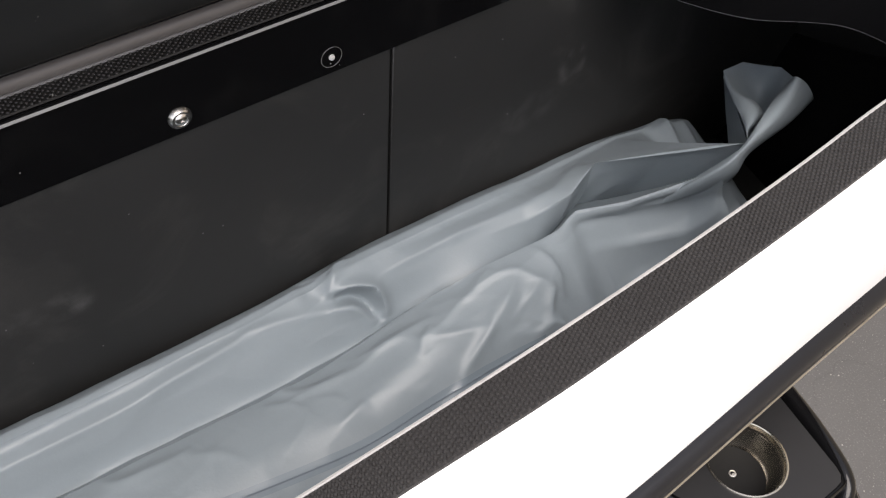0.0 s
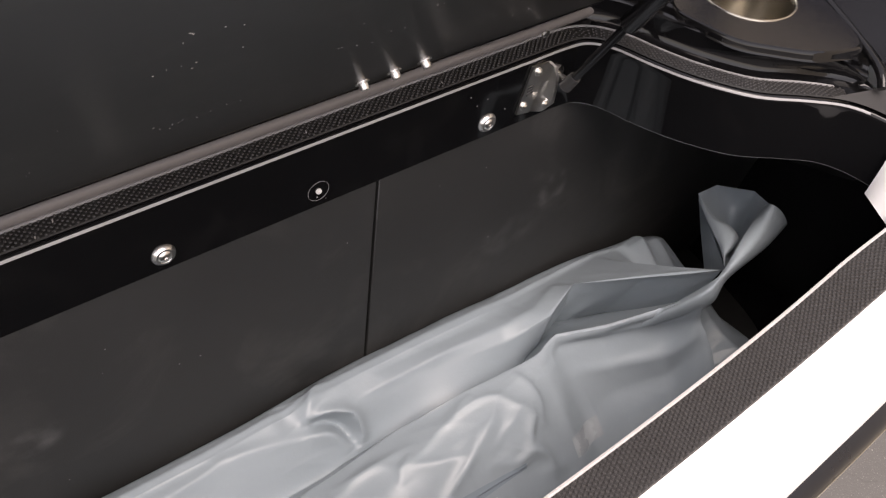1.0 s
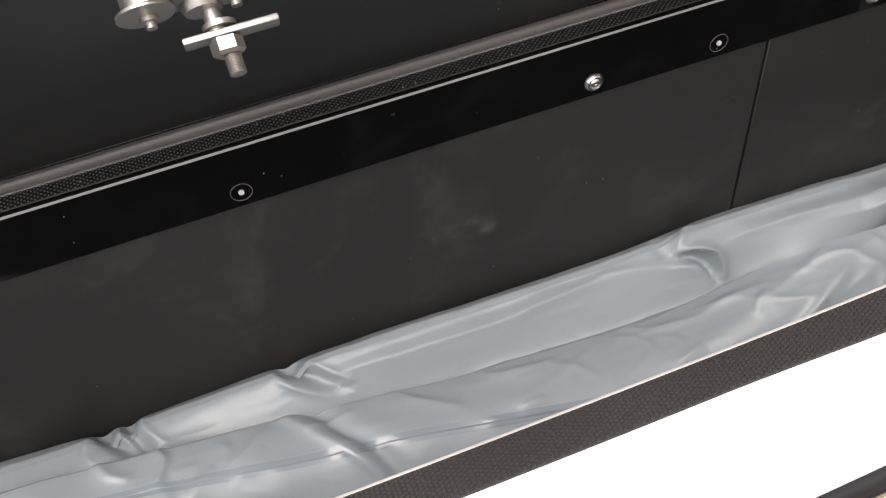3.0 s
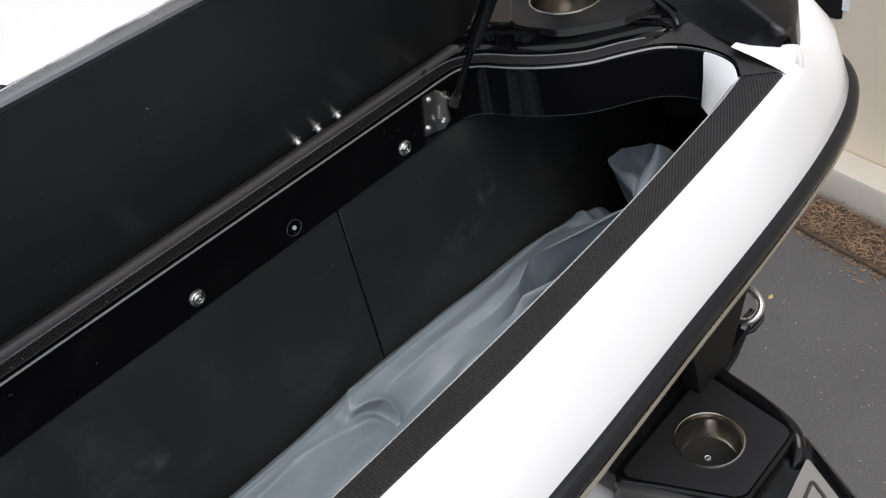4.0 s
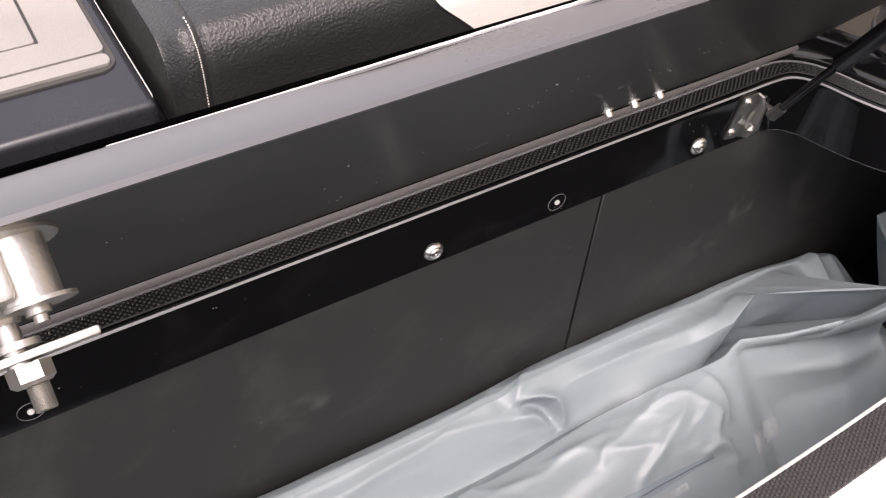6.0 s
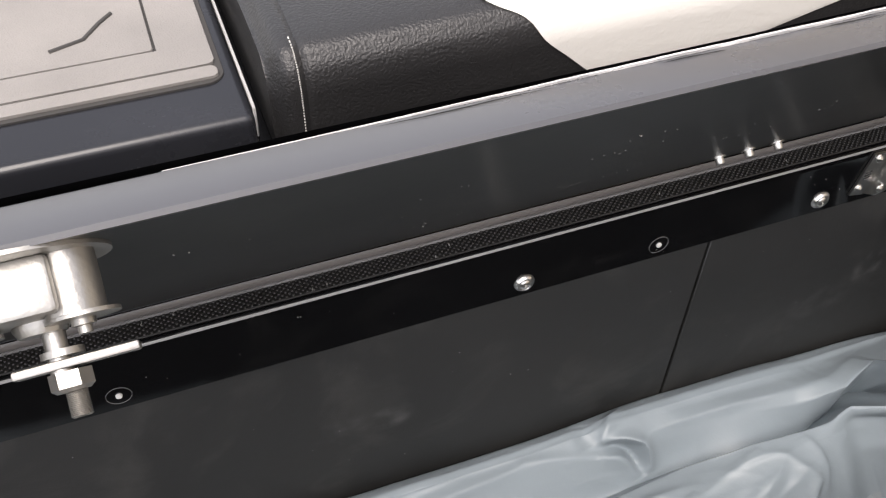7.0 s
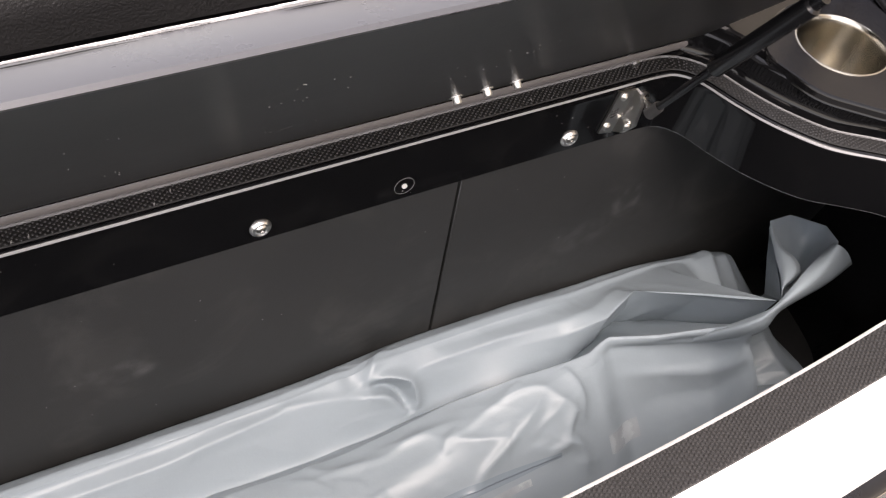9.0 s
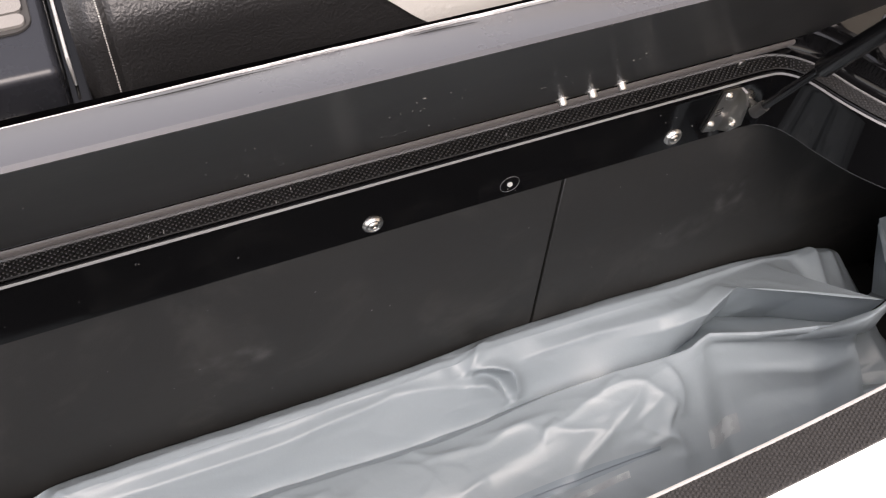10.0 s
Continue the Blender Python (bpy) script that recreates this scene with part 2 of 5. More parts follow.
def box(x0, x1, y0, y1, z0, z1, bevel=0.0, seg=2, m=None):
    bm = bmesh.new()
    bmesh.ops.create_cube(bm, size=1)
    bmesh.ops.scale(bm, vec=(x1 - x0, y1 - y0, z1 - z0), verts=bm.verts)
    bmesh.ops.translate(bm, vec=((x0 + x1) / 2, (y0 + y1) / 2, (z0 + z1) / 2), verts=bm.verts)
    if bevel:
        bmesh.ops.bevel(bm, geom=bm.edges[:], offset=bevel, segments=seg, profile=0.5, affect='EDGES')
    if m is not None:
        bm.transform(m)
    return bm


def revolve(profile, seg=32, m=None):
    """A turned solid round z from (radius, height) pairs."""
    rings = []
    for r, z in profile:
        rings.append([Vector((max(r, 1e-5) * math.cos(2 * math.pi * k / seg), max(r, 1e-5) * math.sin(2 * math.pi * k / seg), z)) for k in range(seg)])
    v, fs = loft(rings, closed=True)
    if m is not None:
        v = [m @ p for p in v]
    return v, fs


def tube(points, radius, seg=12):
    """A round bar along points."""
    pts = [Vector(p) for p in points]
    rings = []
    up = Vector((0.13, 0.27, 1)).normalized()
    for i, p in enumerate(pts):
        d = (pts[min(i + 1, len(pts) - 1)] - pts[max(i - 1, 0)]).normalized()
        a = d.cross(up).normalized()
        b = d.cross(a)
        r = radius[i] if isinstance(radius, (list, tuple)) else radius
        rings.append([p + r * (math.cos(2 * math.pi * k / seg) * a + math.sin(2 * math.pi * k / seg) * b) for k in range(seg)])
    return loft(rings, closed=True, caps=True)


def spline(keys, n):
    """A smooth curve through key points (tuples), n samples a span."""
    k = [Vector(p) for p in keys]
    out = []
    for i in range(len(k) - 1):
        p0, p1, p2, p3 = k[max(i - 1, 0)], k[i], k[i + 1], k[min(i + 2, len(k) - 1)]
        for s in range(n):
            t = s / n
            out.append(0.5 * (2 * p1 + (p2 - p0) * t + (2 * p0 - 5 * p1 + 4 * p2 - p3) * t * t + (3 * p1 - p0 - 3 * p2 + p3) * t ** 3))
    out.append(k[-1])
    return out


def smoothstep(a, b, x):
    t = min(1.0, max(0.0, (x - a) / (b - a)))
    return t * t * (3 - 2 * t)


def soften(poly, cut=0.10, seg=5):
    """A polygon with its corners rounded."""
    n, pts = len(poly), []
    for i in range(n):
        p, c, q = Vector(poly[i - 1]), Vector(poly[i]), Vector(poly[(i + 1) % n])
        a, e = c.lerp(p, cut), c.lerp(q, cut)
        for k in range(seg + 1):
            t = k / seg
            pts.append(tuple((1 - t) ** 2 * a + 2 * t * (1 - t) * c + t * t * e))
    return pts


def mirror_x(x):
    return -0.022 - x


# ---- locker opening ----
FLOOR_Z = -0.42
# plan of the fore and end edges of the opening, with the height of the rim
END = [(0.700, 0.0, 0.052), (0.735, 0.0, 0.052), (0.758, -0.004, 0.052), (0.774, -0.022, 0.052), (0.787, -0.058, 0.052), (0.805, -0.096, 0.052), (0.836, -0.136, 0.051),
       (0.876, -0.164, 0.05), (0.908, -0.186, 0.047), (0.927, -0.214, 0.043), (0.937, -0.243, 0.037), (0.936, -0.268, 0.030), (0.921, -0.284, 0.022)]
RIGHT = spline(END, 5)
LEFT = [Vector((mirror_x(p.x), p.y, p.z)) for p in reversed(RIGHT)]
BACK = [Vector((x, 0, 0.052)) for x in np.linspace(-0.7, 0.68, 30)]
WALL = LEFT + BACK + RIGHT


def outward(path, i):
    d = (path[min(i + 1, len(path) - 1)] - path[max(i - 1, 0)])
    return Vector((-d.y, d.x, 0)).normalized()


def along(path, prof):
    """A surface along a path: profile points of (offset outward, height above the rim)."""
    rings = []
    for i, p in enumerate(path):
        o = outward(path, i)
        g = 1 - 0.75 * smoothstep(-0.19, -0.265, p.y)
        h = smoothstep(-0.215, -0.165, p.y)
        rings.append([Vector((p.x, p.y, p.z + (q[1] * h if q[1] > 0.0015 else q[1]))) + o * (q[0] * g if q[0] > 0.004 else q[0]) for q in prof])
    return loft(rings)


def studs(spots, name, mat, parent, r=0.0017, h=0.0011):
    """Many small raised dots, joined: each spot is a place, a normal and a heading."""
    verts, faces = [], []
    for p, n, t in spots:
        b = n.cross(t)
        k = len(verts)
        for j in range(6):
            a = j * math.pi / 3
            verts.append(p + r * (math.cos(a) * t + math.sin(a) * b))
        for j in range(6):
            a = j * math.pi / 3
            verts.append(p + n * h + 0.55 * r * (math.cos(a) * t + math.sin(a) * b))
        faces.append(tuple(k + 6 + j for j in range(6)))
        for j in range(6):
            faces.append((k + j, k + (j + 1) % 6, k + 6 + (j + 1) % 6, k + 6 + j))
    ob = part(name, (verts, faces), mat, parent)
    return tagged(ob, kind="stuff")


coaming = part("locker_coaming", along(WALL, [(0.012, -0.073), (0.003, -0.071), (0.0, -0.068), (0.0, -0.0645), (0.0, -0.0085), (0.0, -0.0040), (0.0005, -0.0018), (0.0016, -0.0005), (0.0035, 0.0), (0.03, 0.001), (0.036, 0.002), (0.0385, 0.008), (0.039, 0.022)]), GLOSS)
tagged(coaming, "glossy black moulded coaming round the locker opening", "coaming", kind="structure")
# bright line along the coaming's edge, its highlight put in as colour
edge_l = part("coaming_edge", along([p for p in WALL if p.y > -0.205], [(-0.0003, -0.0024), (0.0001, -0.0014), (0.0008, -0.0006)]), EDGE)
tagged(edge_l, "pale edge line of the glossy coaming, its highlight put in as colour", "trim", kind="structure")


for run in (LEFT[:-8], RIGHT[8:]):
    low = part("coaming_foot", along(run, [(-0.0002, -0.0684), (-0.0003, -0.0682), (-0.0002, -0.0680)]), GREYEDGE)
    tagged(low, "pale hairline along the coaming's lower edge", "trim", kind="structure")


def strip_along(path, o0, o1, z0, name, label):
    st = part(name, along(path, [(o0, z0), (o0 + 0.0006, z0 + 0.0014), (o1 - 0.0006, z0 + 0.0014), (o1, z0)]), FOAM)
    tagged(st, label, "grip strip")
    spots = []
    run = 0.0
    row = 0
    for i in range(len(path) - 1):
        p, q = path[i], path[i + 1]
        seg = (q - p).length
        o = outward(path, i)
        t = (q - p).normalized()
        while run < seg:
            row += 1
            for k in range(int((o1 - o0 - 0.002) / 0.0046) + 1):
                off = o0 + 0.002 + k * 0.0046 + (0.0023 if row % 2 else 0)
                if off < o1 - 0.001:
                    spots.append((p + t * run + o * off + Vector((0, 0, z0 + 0.0013)), Vector((0, 0, 1)), t))
            run += 0.0027
        run -= seg
    studs(spots, "raised_dots", DOTS, st, r=0.0013, h=0.0009)
    return st


strip_along([p for p in WALL if p.y > -0.19], 0.0045, 0.0215, 0.001, "grip_strip", "black textured foam strip on the coaming ledge")

lip = part("strip_lip", along([p for p in WALL if p.y > -0.185], [(0.0217, 0.0008), (0.0220, 0.0030), (0.0236, 0.0030), (0.0240, 0.0008)]), EDGE)
tagged(lip, "thin pale lip between the strip and the seal", "trim", kind="structure")

# fore wall of three liner panels with open joints between
fore = new("locker_wall")
tagged(fore, "matte black plastic liner wall, scuffed and dusty", "wall", kind="structure")
for x0, x1 in ((-1.222, -0.5145), (-0.5115, 0.5355), (0.5385, 1.20)):
    part("wall_panel", box(x0, x1, 0.004, 0.012, FLOOR_Z, -0.012, 0.0008, 1), MATTE, fore)
part("backing", box(-1.222, 1.20, 0.0125, 0.03, FLOOR_Z, -0.02), BLACKMETAL, fore)
for x0, x1, nm in ((1.20, 1.215, "end_wall"), (-1.237, -1.222, "end_wall")):
    tagged(part(nm, box(x0, x1, -0.18, 0.03, FLOOR_Z, -0.02), MATTE), "matte black liner at the locker's end", "wall", kind="structure")
tagged(part("locker_floor", box(-1.222, 1.20, -0.19, 0.03, FLOOR_Z - 0.02, FLOOR_Z - 0.0005), MATTE), "matte black locker floor", "floor", kind="structure")


# ---- transom: white edge, strip, rub rail ----
def rim_y(x):
    u = min((x + 0.011) ** 2, 1.1)
    return -0.3153 + 0.0168 * u + 0.0395 * u * u - 0.010 * smoothstep(0.78, 0.93, abs(x + 0.011))


def strip_y(x):
    u = min((x + 0.011) ** 2, 1.1)
    return -0.3472 + 0.0293 * u + 0.014 * u * u - 0.009 * smoothstep(0.78, 0.96, abs(x + 0.011)) - 0.004 * smoothstep(0.28, 0.46, abs(x + 0.011))


def rim_z(x):
    return 0.013 * smoothstep(0.78, 0.96, abs(x + 0.011))


RIM_END = 0.948
XS = list(np.linspace(-0.970, RIM_END, 92))
# outer line of the rub rail: bowed aft, then round the corner and forward
RUB_HALF = [(0.0, -0.407), (0.25, -0.4045), (0.45, -0.3975), (0.55, -0.3915), (0.65, -0.3845), (0.8, -0.3755), (0.92, -0.3655), (1.02, -0.352), (1.10, -0.333), (1.165, -0.302), (1.21, -0.255), (1.245, -0.18), (1.27, -0.05), (1.30, 0.2), (1.33, 0.7)]
RUBR = spline([(a, b, 0) for a, b in RUB_HALF], 6)
RUBP = [Vector((mirror_x(p.x), p.y, 0)) for p in reversed(RUBR)][:-1] + RUBR


def flat_rings(path, prof):
    """Profile (offset outward, z) along a plan line."""
    rings = []
    for i, p in enumerate(path):
        o = outward(path, i) * -1
        rings.append([Vector((p.x, p.y, z)) + o * a for a, z in prof])
    return loft(rings)


# white shell: from the rim's inner edge over the crown down to the rail
shell = []
for i, p in enumerate(RUBP):
    o = outward(RUBP, i)
    k = smoothstep(0.86, 1.16, abs(p.x + 0.011))
    sx = min(max(p.x, -0.970), RIM_END)
    x, yi, ys, z = p.x, rim_y(sx), strip_y(sx), rim_z(p.x)
    plain = [(x, yi + 0.0008, z - 0.012), (x, yi, z + 0.0075), (x, yi - 0.0025, z + 0.0085), (x, ys, z + 0.007), (x, ys - 0.009, z + 0.004), (x, ys - 0.017, z * 0.8 - 0.008), (x, ys * 0.45 + p.y * 0.55, -0.045 + 0.4 * z), (x, p.y + 0.0008, -0.0915), (x, p.y + 0.004, -0.13)]
    wide = 0.15 + 0.10 * k
    zc = 0.030
    bend = [(*(p + o * wide).xy, zc - 0.02), (*(p + o * wide).xy, zc + 0.004), (*(p + o * (wide - 0.003)).xy, zc + 0.005), (*(p + o * (wide - 0.05)).xy, zc + 0.003), (*(p + o * 0.07).xy, zc - 0.004), (*(p + o * 0.05).xy, zc - 0.018), (*(p + o * 0.022).xy, -0.025), (*(p + o * 0.0012).xy, -0.0915), (*(p + o * 0.004).xy, -0.13)]
    f = smoothstep(0.955, 1.10, abs(p.x + 0.011))
    shell.append([Vector(u).lerp(Vector(w), f) for u, w in zip(plain, bend)])
transom = part("transom", loft(shell), WHITE)
tagged(transom, "white gelcoat boat transom with a rounded crown", "transom", kind="structure")
# dark inner side of the transom
inner = [[Vector((x, rim_y(x) + 0.0006, -0.010 + rim_z(x))), Vector((x, rim_y(x) + 0.002, -0.05)), Vector((x, -0.226, FLOOR_Z))] for x in np.linspace(-0.94, 0.918, 40)]
tagged(part("aft_wall", loft(inner), MATTE), "matte black inner side of the transom", "wall", kind="structure")

# strip over the white lip, its side's shade put into the grey
rim_edge = [[Vector((x, rim_y(x) + 0.0010, rim_z(x) + 0.0040)), Vector((x, rim_y(x) + 0.0006, rim_z(x) + 0.0082)), Vector((x, rim_y(x) - 0.0012, rim_z(x) + 0.0094)), Vector((x, rim_y(x) - 0.0028, rim_z(x) + 0.0089))] for x in XS]
tagged(part("rim_edge", loft(rim_edge), RAW), "pale raw edge of the transom rim, its side's shade put into the colour", "trim", kind="structure")
near = part("grip_strip", loft([[Vector((x, rim_y(x) - 0.0024, rim_z(x) + 0.0085)), Vector((x, rim_y(x) - 0.0029, rim_z(x) + 0.0108)), Vector((x, strip_y(x) + 0.0006, rim_z(x) + 0.0098)), Vector((x, strip_y(x), rim_z(x) + 0.007))] for x in XS]), FOAM)
tagged(near, "black textured foam strip with raised dots on the white rim", "grip strip")
spots = []
row = 0
x = XS[0] + 0.003
while x < RIM_END - 0.003:
    row += 1
    y0, y1 = rim_y(x) - 0.0042, strip_y(x) + 0.002
    for k in range(9):
        y = y0 + (y1 - y0) * (k + (0.5 if row % 2 else 0)) / 8.5
        z = rim_z(x) + 0.0107 - 0.001 * (y0 - y) / (y0 - y1)
        spots.append((Vector((x, y, z)), Vector((0, 0, 1)), Vector((1, 0, 0))))
    x += 0.0034
studs(spots, "raised_dots", DOTS, near, r=0.00165, h=0.0012)

rail = new("rub_rail")
tagged(rail, "dark grey rubber rub rail with a thin steel insert", "rub rail")
part("rubber", flat_rings(RUBP, [(-0.001, -0.0912), (0.003, -0.0914), (0.0065, -0.0927), (0.0095, -0.0951), (0.0115, -0.0985), (0.0125, -0.1025), (0.0125, -0.1065), (0.0112, -0.1100), (0.0080, -0.1125), (-0.004, -0.1135)]), RUBBER, rail)
part("steel_insert", flat_rings(RUBP, [(0.002, -0.1140), (0.0105, -0.1145), (0.0125, -0.1165), (0.0105, -0.1185), (0.0095, -0.1195), (0.0110, -0.1215), (0.0105, -0.1245), (0.002, -0.1260)]), RAILSTEEL, rail, "brushed steel strip")
part("lower_lip", flat_rings(RUBP, [(0.0, -0.1270), (0.006, -0.1280), (0.006, -0.1330), (-0.004, -0.1400)]), RUBBER, rail)

# white corner patches on the coaming's inner face
for flip in (False, True):
    ring, top = [], []
    for k, p in enumerate(RIGHT):
        if p.y < -0.230:
            o = outward(RIGHT, k)
            top.append(p - o * 0.002 - Vector((0, 0, 0.001)))
    top += [Vector((x, rim_y(x) + 0.003, rim_z(x) + 0.006)) for x in (0.91, 0.898, 0.885, 0.872, 0.860)]
    for k, p in enumerate(top):
        s = k / (len(top) - 1)
        low = Vector((0.924, -0.232, -0.031)).lerp(Vector((0.861, -0.286, 0.0)), s)
        ring.append([Vector((mirror_x(v.x) if flip else v.x, v.y, v.z)) for v in (p, p.lerp(low, 0.06) + Vector((-0.001, 0.001, 0)), p.lerp(low, 0.5), low)])
    tagged(part("corner_patch", loft(ring), WHITE), "white gelcoat patch in the opening's corner", "trim", kind="structure")
for flip in (False, True):
    pts = [p for p in RIGHT if p.y < -0.17]
    rows = []
    for k, p in enumerate(pts):
        q = Vector((0.957, -0.196, 0.0535)).lerp(Vector((0.951, -0.319, 0.021)), k / (len(pts) - 1))
        rows.append([Vector((mirror_x(v.x) if flip else v.x, v.y, v.z + 0.0036)) for v in (p + outward(RIGHT, RIGHT.index(p)) * 0.0008, p.lerp(q, 0.5), q)])
    tagged(part("corner_strip", loft(rows), FOAM), "black textured foam at the opening's corner", "grip strip")

for flip in (False, True):
    inner_c = spline([(0.935, -0.264, 0.0505), (0.943, -0.293, 0.038), (0.951, -0.3195, 0.0240), (0.958, -0.328, 0.010)], 5)
    crest = spline([(0.956, -0.262, 0.047), (0.966, -0.298, 0.0455), (0.980, -0.316, 0.0430), (0.988, -0.319, 0.038)], 5)
    skirt = spline([(0.966, -0.270, 0.040), (0.975, -0.305, 0.034), (0.982, -0.326, 0.004), (0.990, -0.326, -0.004)], 5)
    rows = []
    for a, b, c in zip(inner_c, crest, skirt):
        line = spline([a, a.lerp(b, 0.55) + Vector((0, 0, 0.001)), b, b.lerp(c, 0.5) + Vector((0, -0.002, 0.004)), c], 3)
        rows.append([Vector((mirror_x(v.x) if flip else v.x, v.y, v.z)) for v in line])
    tagged(part("corner_fillet", loft(rows), WHITE), "white gelcoat fillet under the side pod", "trim", kind="structure")


# ---- lid ----
LID_TURN = radians(127.5)
HINGE = Vector((0, 0.008, 0.083))
LD = Vector((0, math.cos(LID_TURN), math.sin(LID_TURN)))
LN = Vector((0, -LD.z, LD.y))
LX0, LX1 = -0.765, 0.788


def on_lid(x, s, h):
    """A place on the lid: along the boat, up from the hinge, out of the inner face."""
    return HINGE + Vector((x, 0, 0)) + LD * s + LN * h


def lid_frame(x, s, h):
    """z out of the inner face, y up the lid."""
    m = Matrix((Vector((1, 0, 0)), LD, LN)).transposed().to_4x4()
    return Matrix.Translation(on_lid(x, s, h)) @ m @ Matrix.Diagonal((-1, 1, 1, 1)) @ Matrix.Diagonal((-1, 1, 1, 1))


lid = new("locker_lid")
tagged(lid, "black locker lid propped half open, matte inside, edge greyed as sky sheen", "lid")


def slab(name, pts, mat, label="", n=24):
    rings = []
    for i in range(n + 1):
        x = LX0 + (LX1 - LX0) * i / n
        rings.append([on_lid(x, s, h) for s, h in pts])
    return part(name, loft(rings, closed=True, caps=True), mat, lid, label)


LS = 0.353
slab("inner_panel", [(0.0, 0.0), (LS - 0.002, 0.0), (LS - 0.002, -0.004), (0.0, -0.004)], LIDMAT)
slab("edge", [(LS, 0.0005), (LS + 0.0005, -0.002), (LS - 0.0165, -0.0185), (LS - 0.019, -0.0195), (LS - 0.028, -0.0155), (LS - 0.012, -0.0005)], GREYEDGE, "black moulded edge, sky reflection put in as grey")
# raw broken laminate along the outer skin
rag = []
random.seed(4)
for i in range(260):
    x = 0.075 + (LX1 - 0.095) * i / 259
    a = 0.0012 * random.random() + 0.0008 * math.sin(i * 0.31)
    up = smoothstep(0, 90, i)
    rag.append([on_lid(x, LS - 0.019, -0.0196), on_lid(x, LS - 0.019 + (0.0010 + a * 0.5) * up, -0.0199 - 0.0006 * up), on_lid(x, LS - 0.019 + (0.0010 + a * 0.5) * up, -0.0199 - 0.0013 * up), on_lid(x, LS - 0.019 - 0.0004 * up, -0.0196 - 0.0017 * up)])
part("raw_lip", loft(rag), RAW, lid, "pale rough fibreglass lip")
verts, faces = [], []
x = 0.16
while x < LX1 - 0.06:
    ln = random.uniform(0.02, 0.10)
    for k in range(9):
        xx = x + ln * k / 8
        w = 0.0005 * math.sin(math.pi * k / 8) + 0.0003 * random.random() * (0 < k < 8)
        dh = 0.0003 * math.sin(xx * 90)
        verts += [on_lid(xx, LS - 0.0152 - dh, -0.0170 - dh) + (LD - LN) * 0.0003, on_lid(xx, LS - 0.0152 - dh - w, -0.0170 - dh - w * 1.1) + (LD - LN) * 0.0003]
        if k:
            b = len(verts) - 4
            faces.append((b, b + 1, b + 3, b + 2))
    x += ln + random.uniform(0.01, 0.06)
tagged(part("crack", (verts, faces), VOID, lid, "thin dark crack under the lip"), kind="stuff")
slab("outer_shell", [(0.0, -0.006), (LS - 0.031, -0.0205), (LS - 0.022, -0.0235), (LS - 0.1, -0.030), (0.0, -0.026)], GLOSS)
part("seal", tube([(LX0 - 0.010, 0.0295, 0.0590), (LX1 + 0.010, 0.0295, 0.0590)], 0.0070, 20), SEAL, lid, "grey rubber bulb seal")
part("hinge_leaf", box(LX0 + 0.012, LX1 - 0.012, 0.0080, 0.034, 0.0805, 0.0830, 0.0005, 1), GLOSS, lid)
for x in (0.570, 0.541, 0.512, -0.539, -0.510, -0.481):
    m = lid_frame(x, 0.014, 0.0) @ Matrix.Scale(0.85, 4)
    b = part("bolt", revolve([(0.0072, 0), (0.0072, 0.001), (0.0045, 0.0013), (0.0045, 0.006), (0.0036, 0.0075), (0, 0.0078)], 12, m), STEEL, lid, "small steel bolt")
for x in (0.706, -0.577):
    part("plug", revolve([(0.004, 0), (0.0036, 0.002), (0, 0.0024)], 12, Matrix.Translation((x, 0.004, 0.0725)) @ pose(0, 0, 0, 100)), STEEL, lid)

latch = new("lid_latch")
tagged(latch, "steel compression latch bolted inside the lid edge", "latch")
latch.matrix_world = lid_frame(0.012, 0.318, 0.0) @ Matrix.Scale(0.8, 4)


def lp(name, data, label=""):
    return part(name, data, LATCHSTEEL, latch, label)


lp("plate", revolve([(0.047, 0.0), (0.047, 0.002), (0.045, 0.0025), (0.0, 0.0025)], 40), "round steel backing plate")
for sx in (-1, 1):
    post = lp("post", revolve([(0.0145, 0.0), (0.0145, 0.030), (0.0, 0.030)], 28, pose(sx * 0.025, 0.012, 0.002)))
    part("flange", revolve([(0.0145, 0.0), (0.0178, 0.0), (0.0178, 0.002), (0.0, 0.002)], 32, pose(sx * 0.027, 0.008, 0.0318)), LATCHSTEEL, post)
    part("post_screw", revolve([(0.006, 0.0), (0.006, 0.003), (0.0035, 0.0035), (0.0035, 0.007), (0.0, 0.0075)], 12, pose(sx * 0.026, 0.004, 0.0338)), LATCHSTEEL, post)
    lp("nut", revolve([(0.006, 0.0), (0.006, 0.012), (0.0, 0.012)], 6, pose(sx * 0.015, -0.016, 0.002)))
lp("housing", box(-0.02, 0.02, -0.012, 0.032, 0.002, 0.030, 0.003, 2))
lp("cone", revolve([(0.0145, 0.0), (0.0135, 0.012), (0.0115, 0.016), (0.0, 0.016)], 28, pose(0.006, -0.004, 0.020)))
lp("shaft", revolve([(0.0058, 0.0), (0.0058, 0.030), (0.0, 0.030)], 16, pose(0.010, -0.006, 0.030)))
lp("washer", revolve([(0.0105, 0.0), (0.0105, 0.0035), (0.0, 0.0035)], 24, pose(0.012, -0.006, 0.045)))
lp("lever", box(-0.012, 0.048, -0.013, 0.001, 0.050, 0.0545, 0.0012, 2))
lp("lock_nut", revolve([(0.0105, 0.0), (0.0105, 0.008), (0.008, 0.010), (0.0, 0.010)], 6, pose(0.013, -0.006, 0.056)))
thread = []
for k in range(14):
    thread += [(0.0048, 0.066 + k * 0.0009), (0.0055, 0.0664 + k * 0.0009)]
lp("threaded_end", revolve(thread + [(0.004, 0.079), (0, 0.079)], 14, pose(0.014, -0.006, 0)))


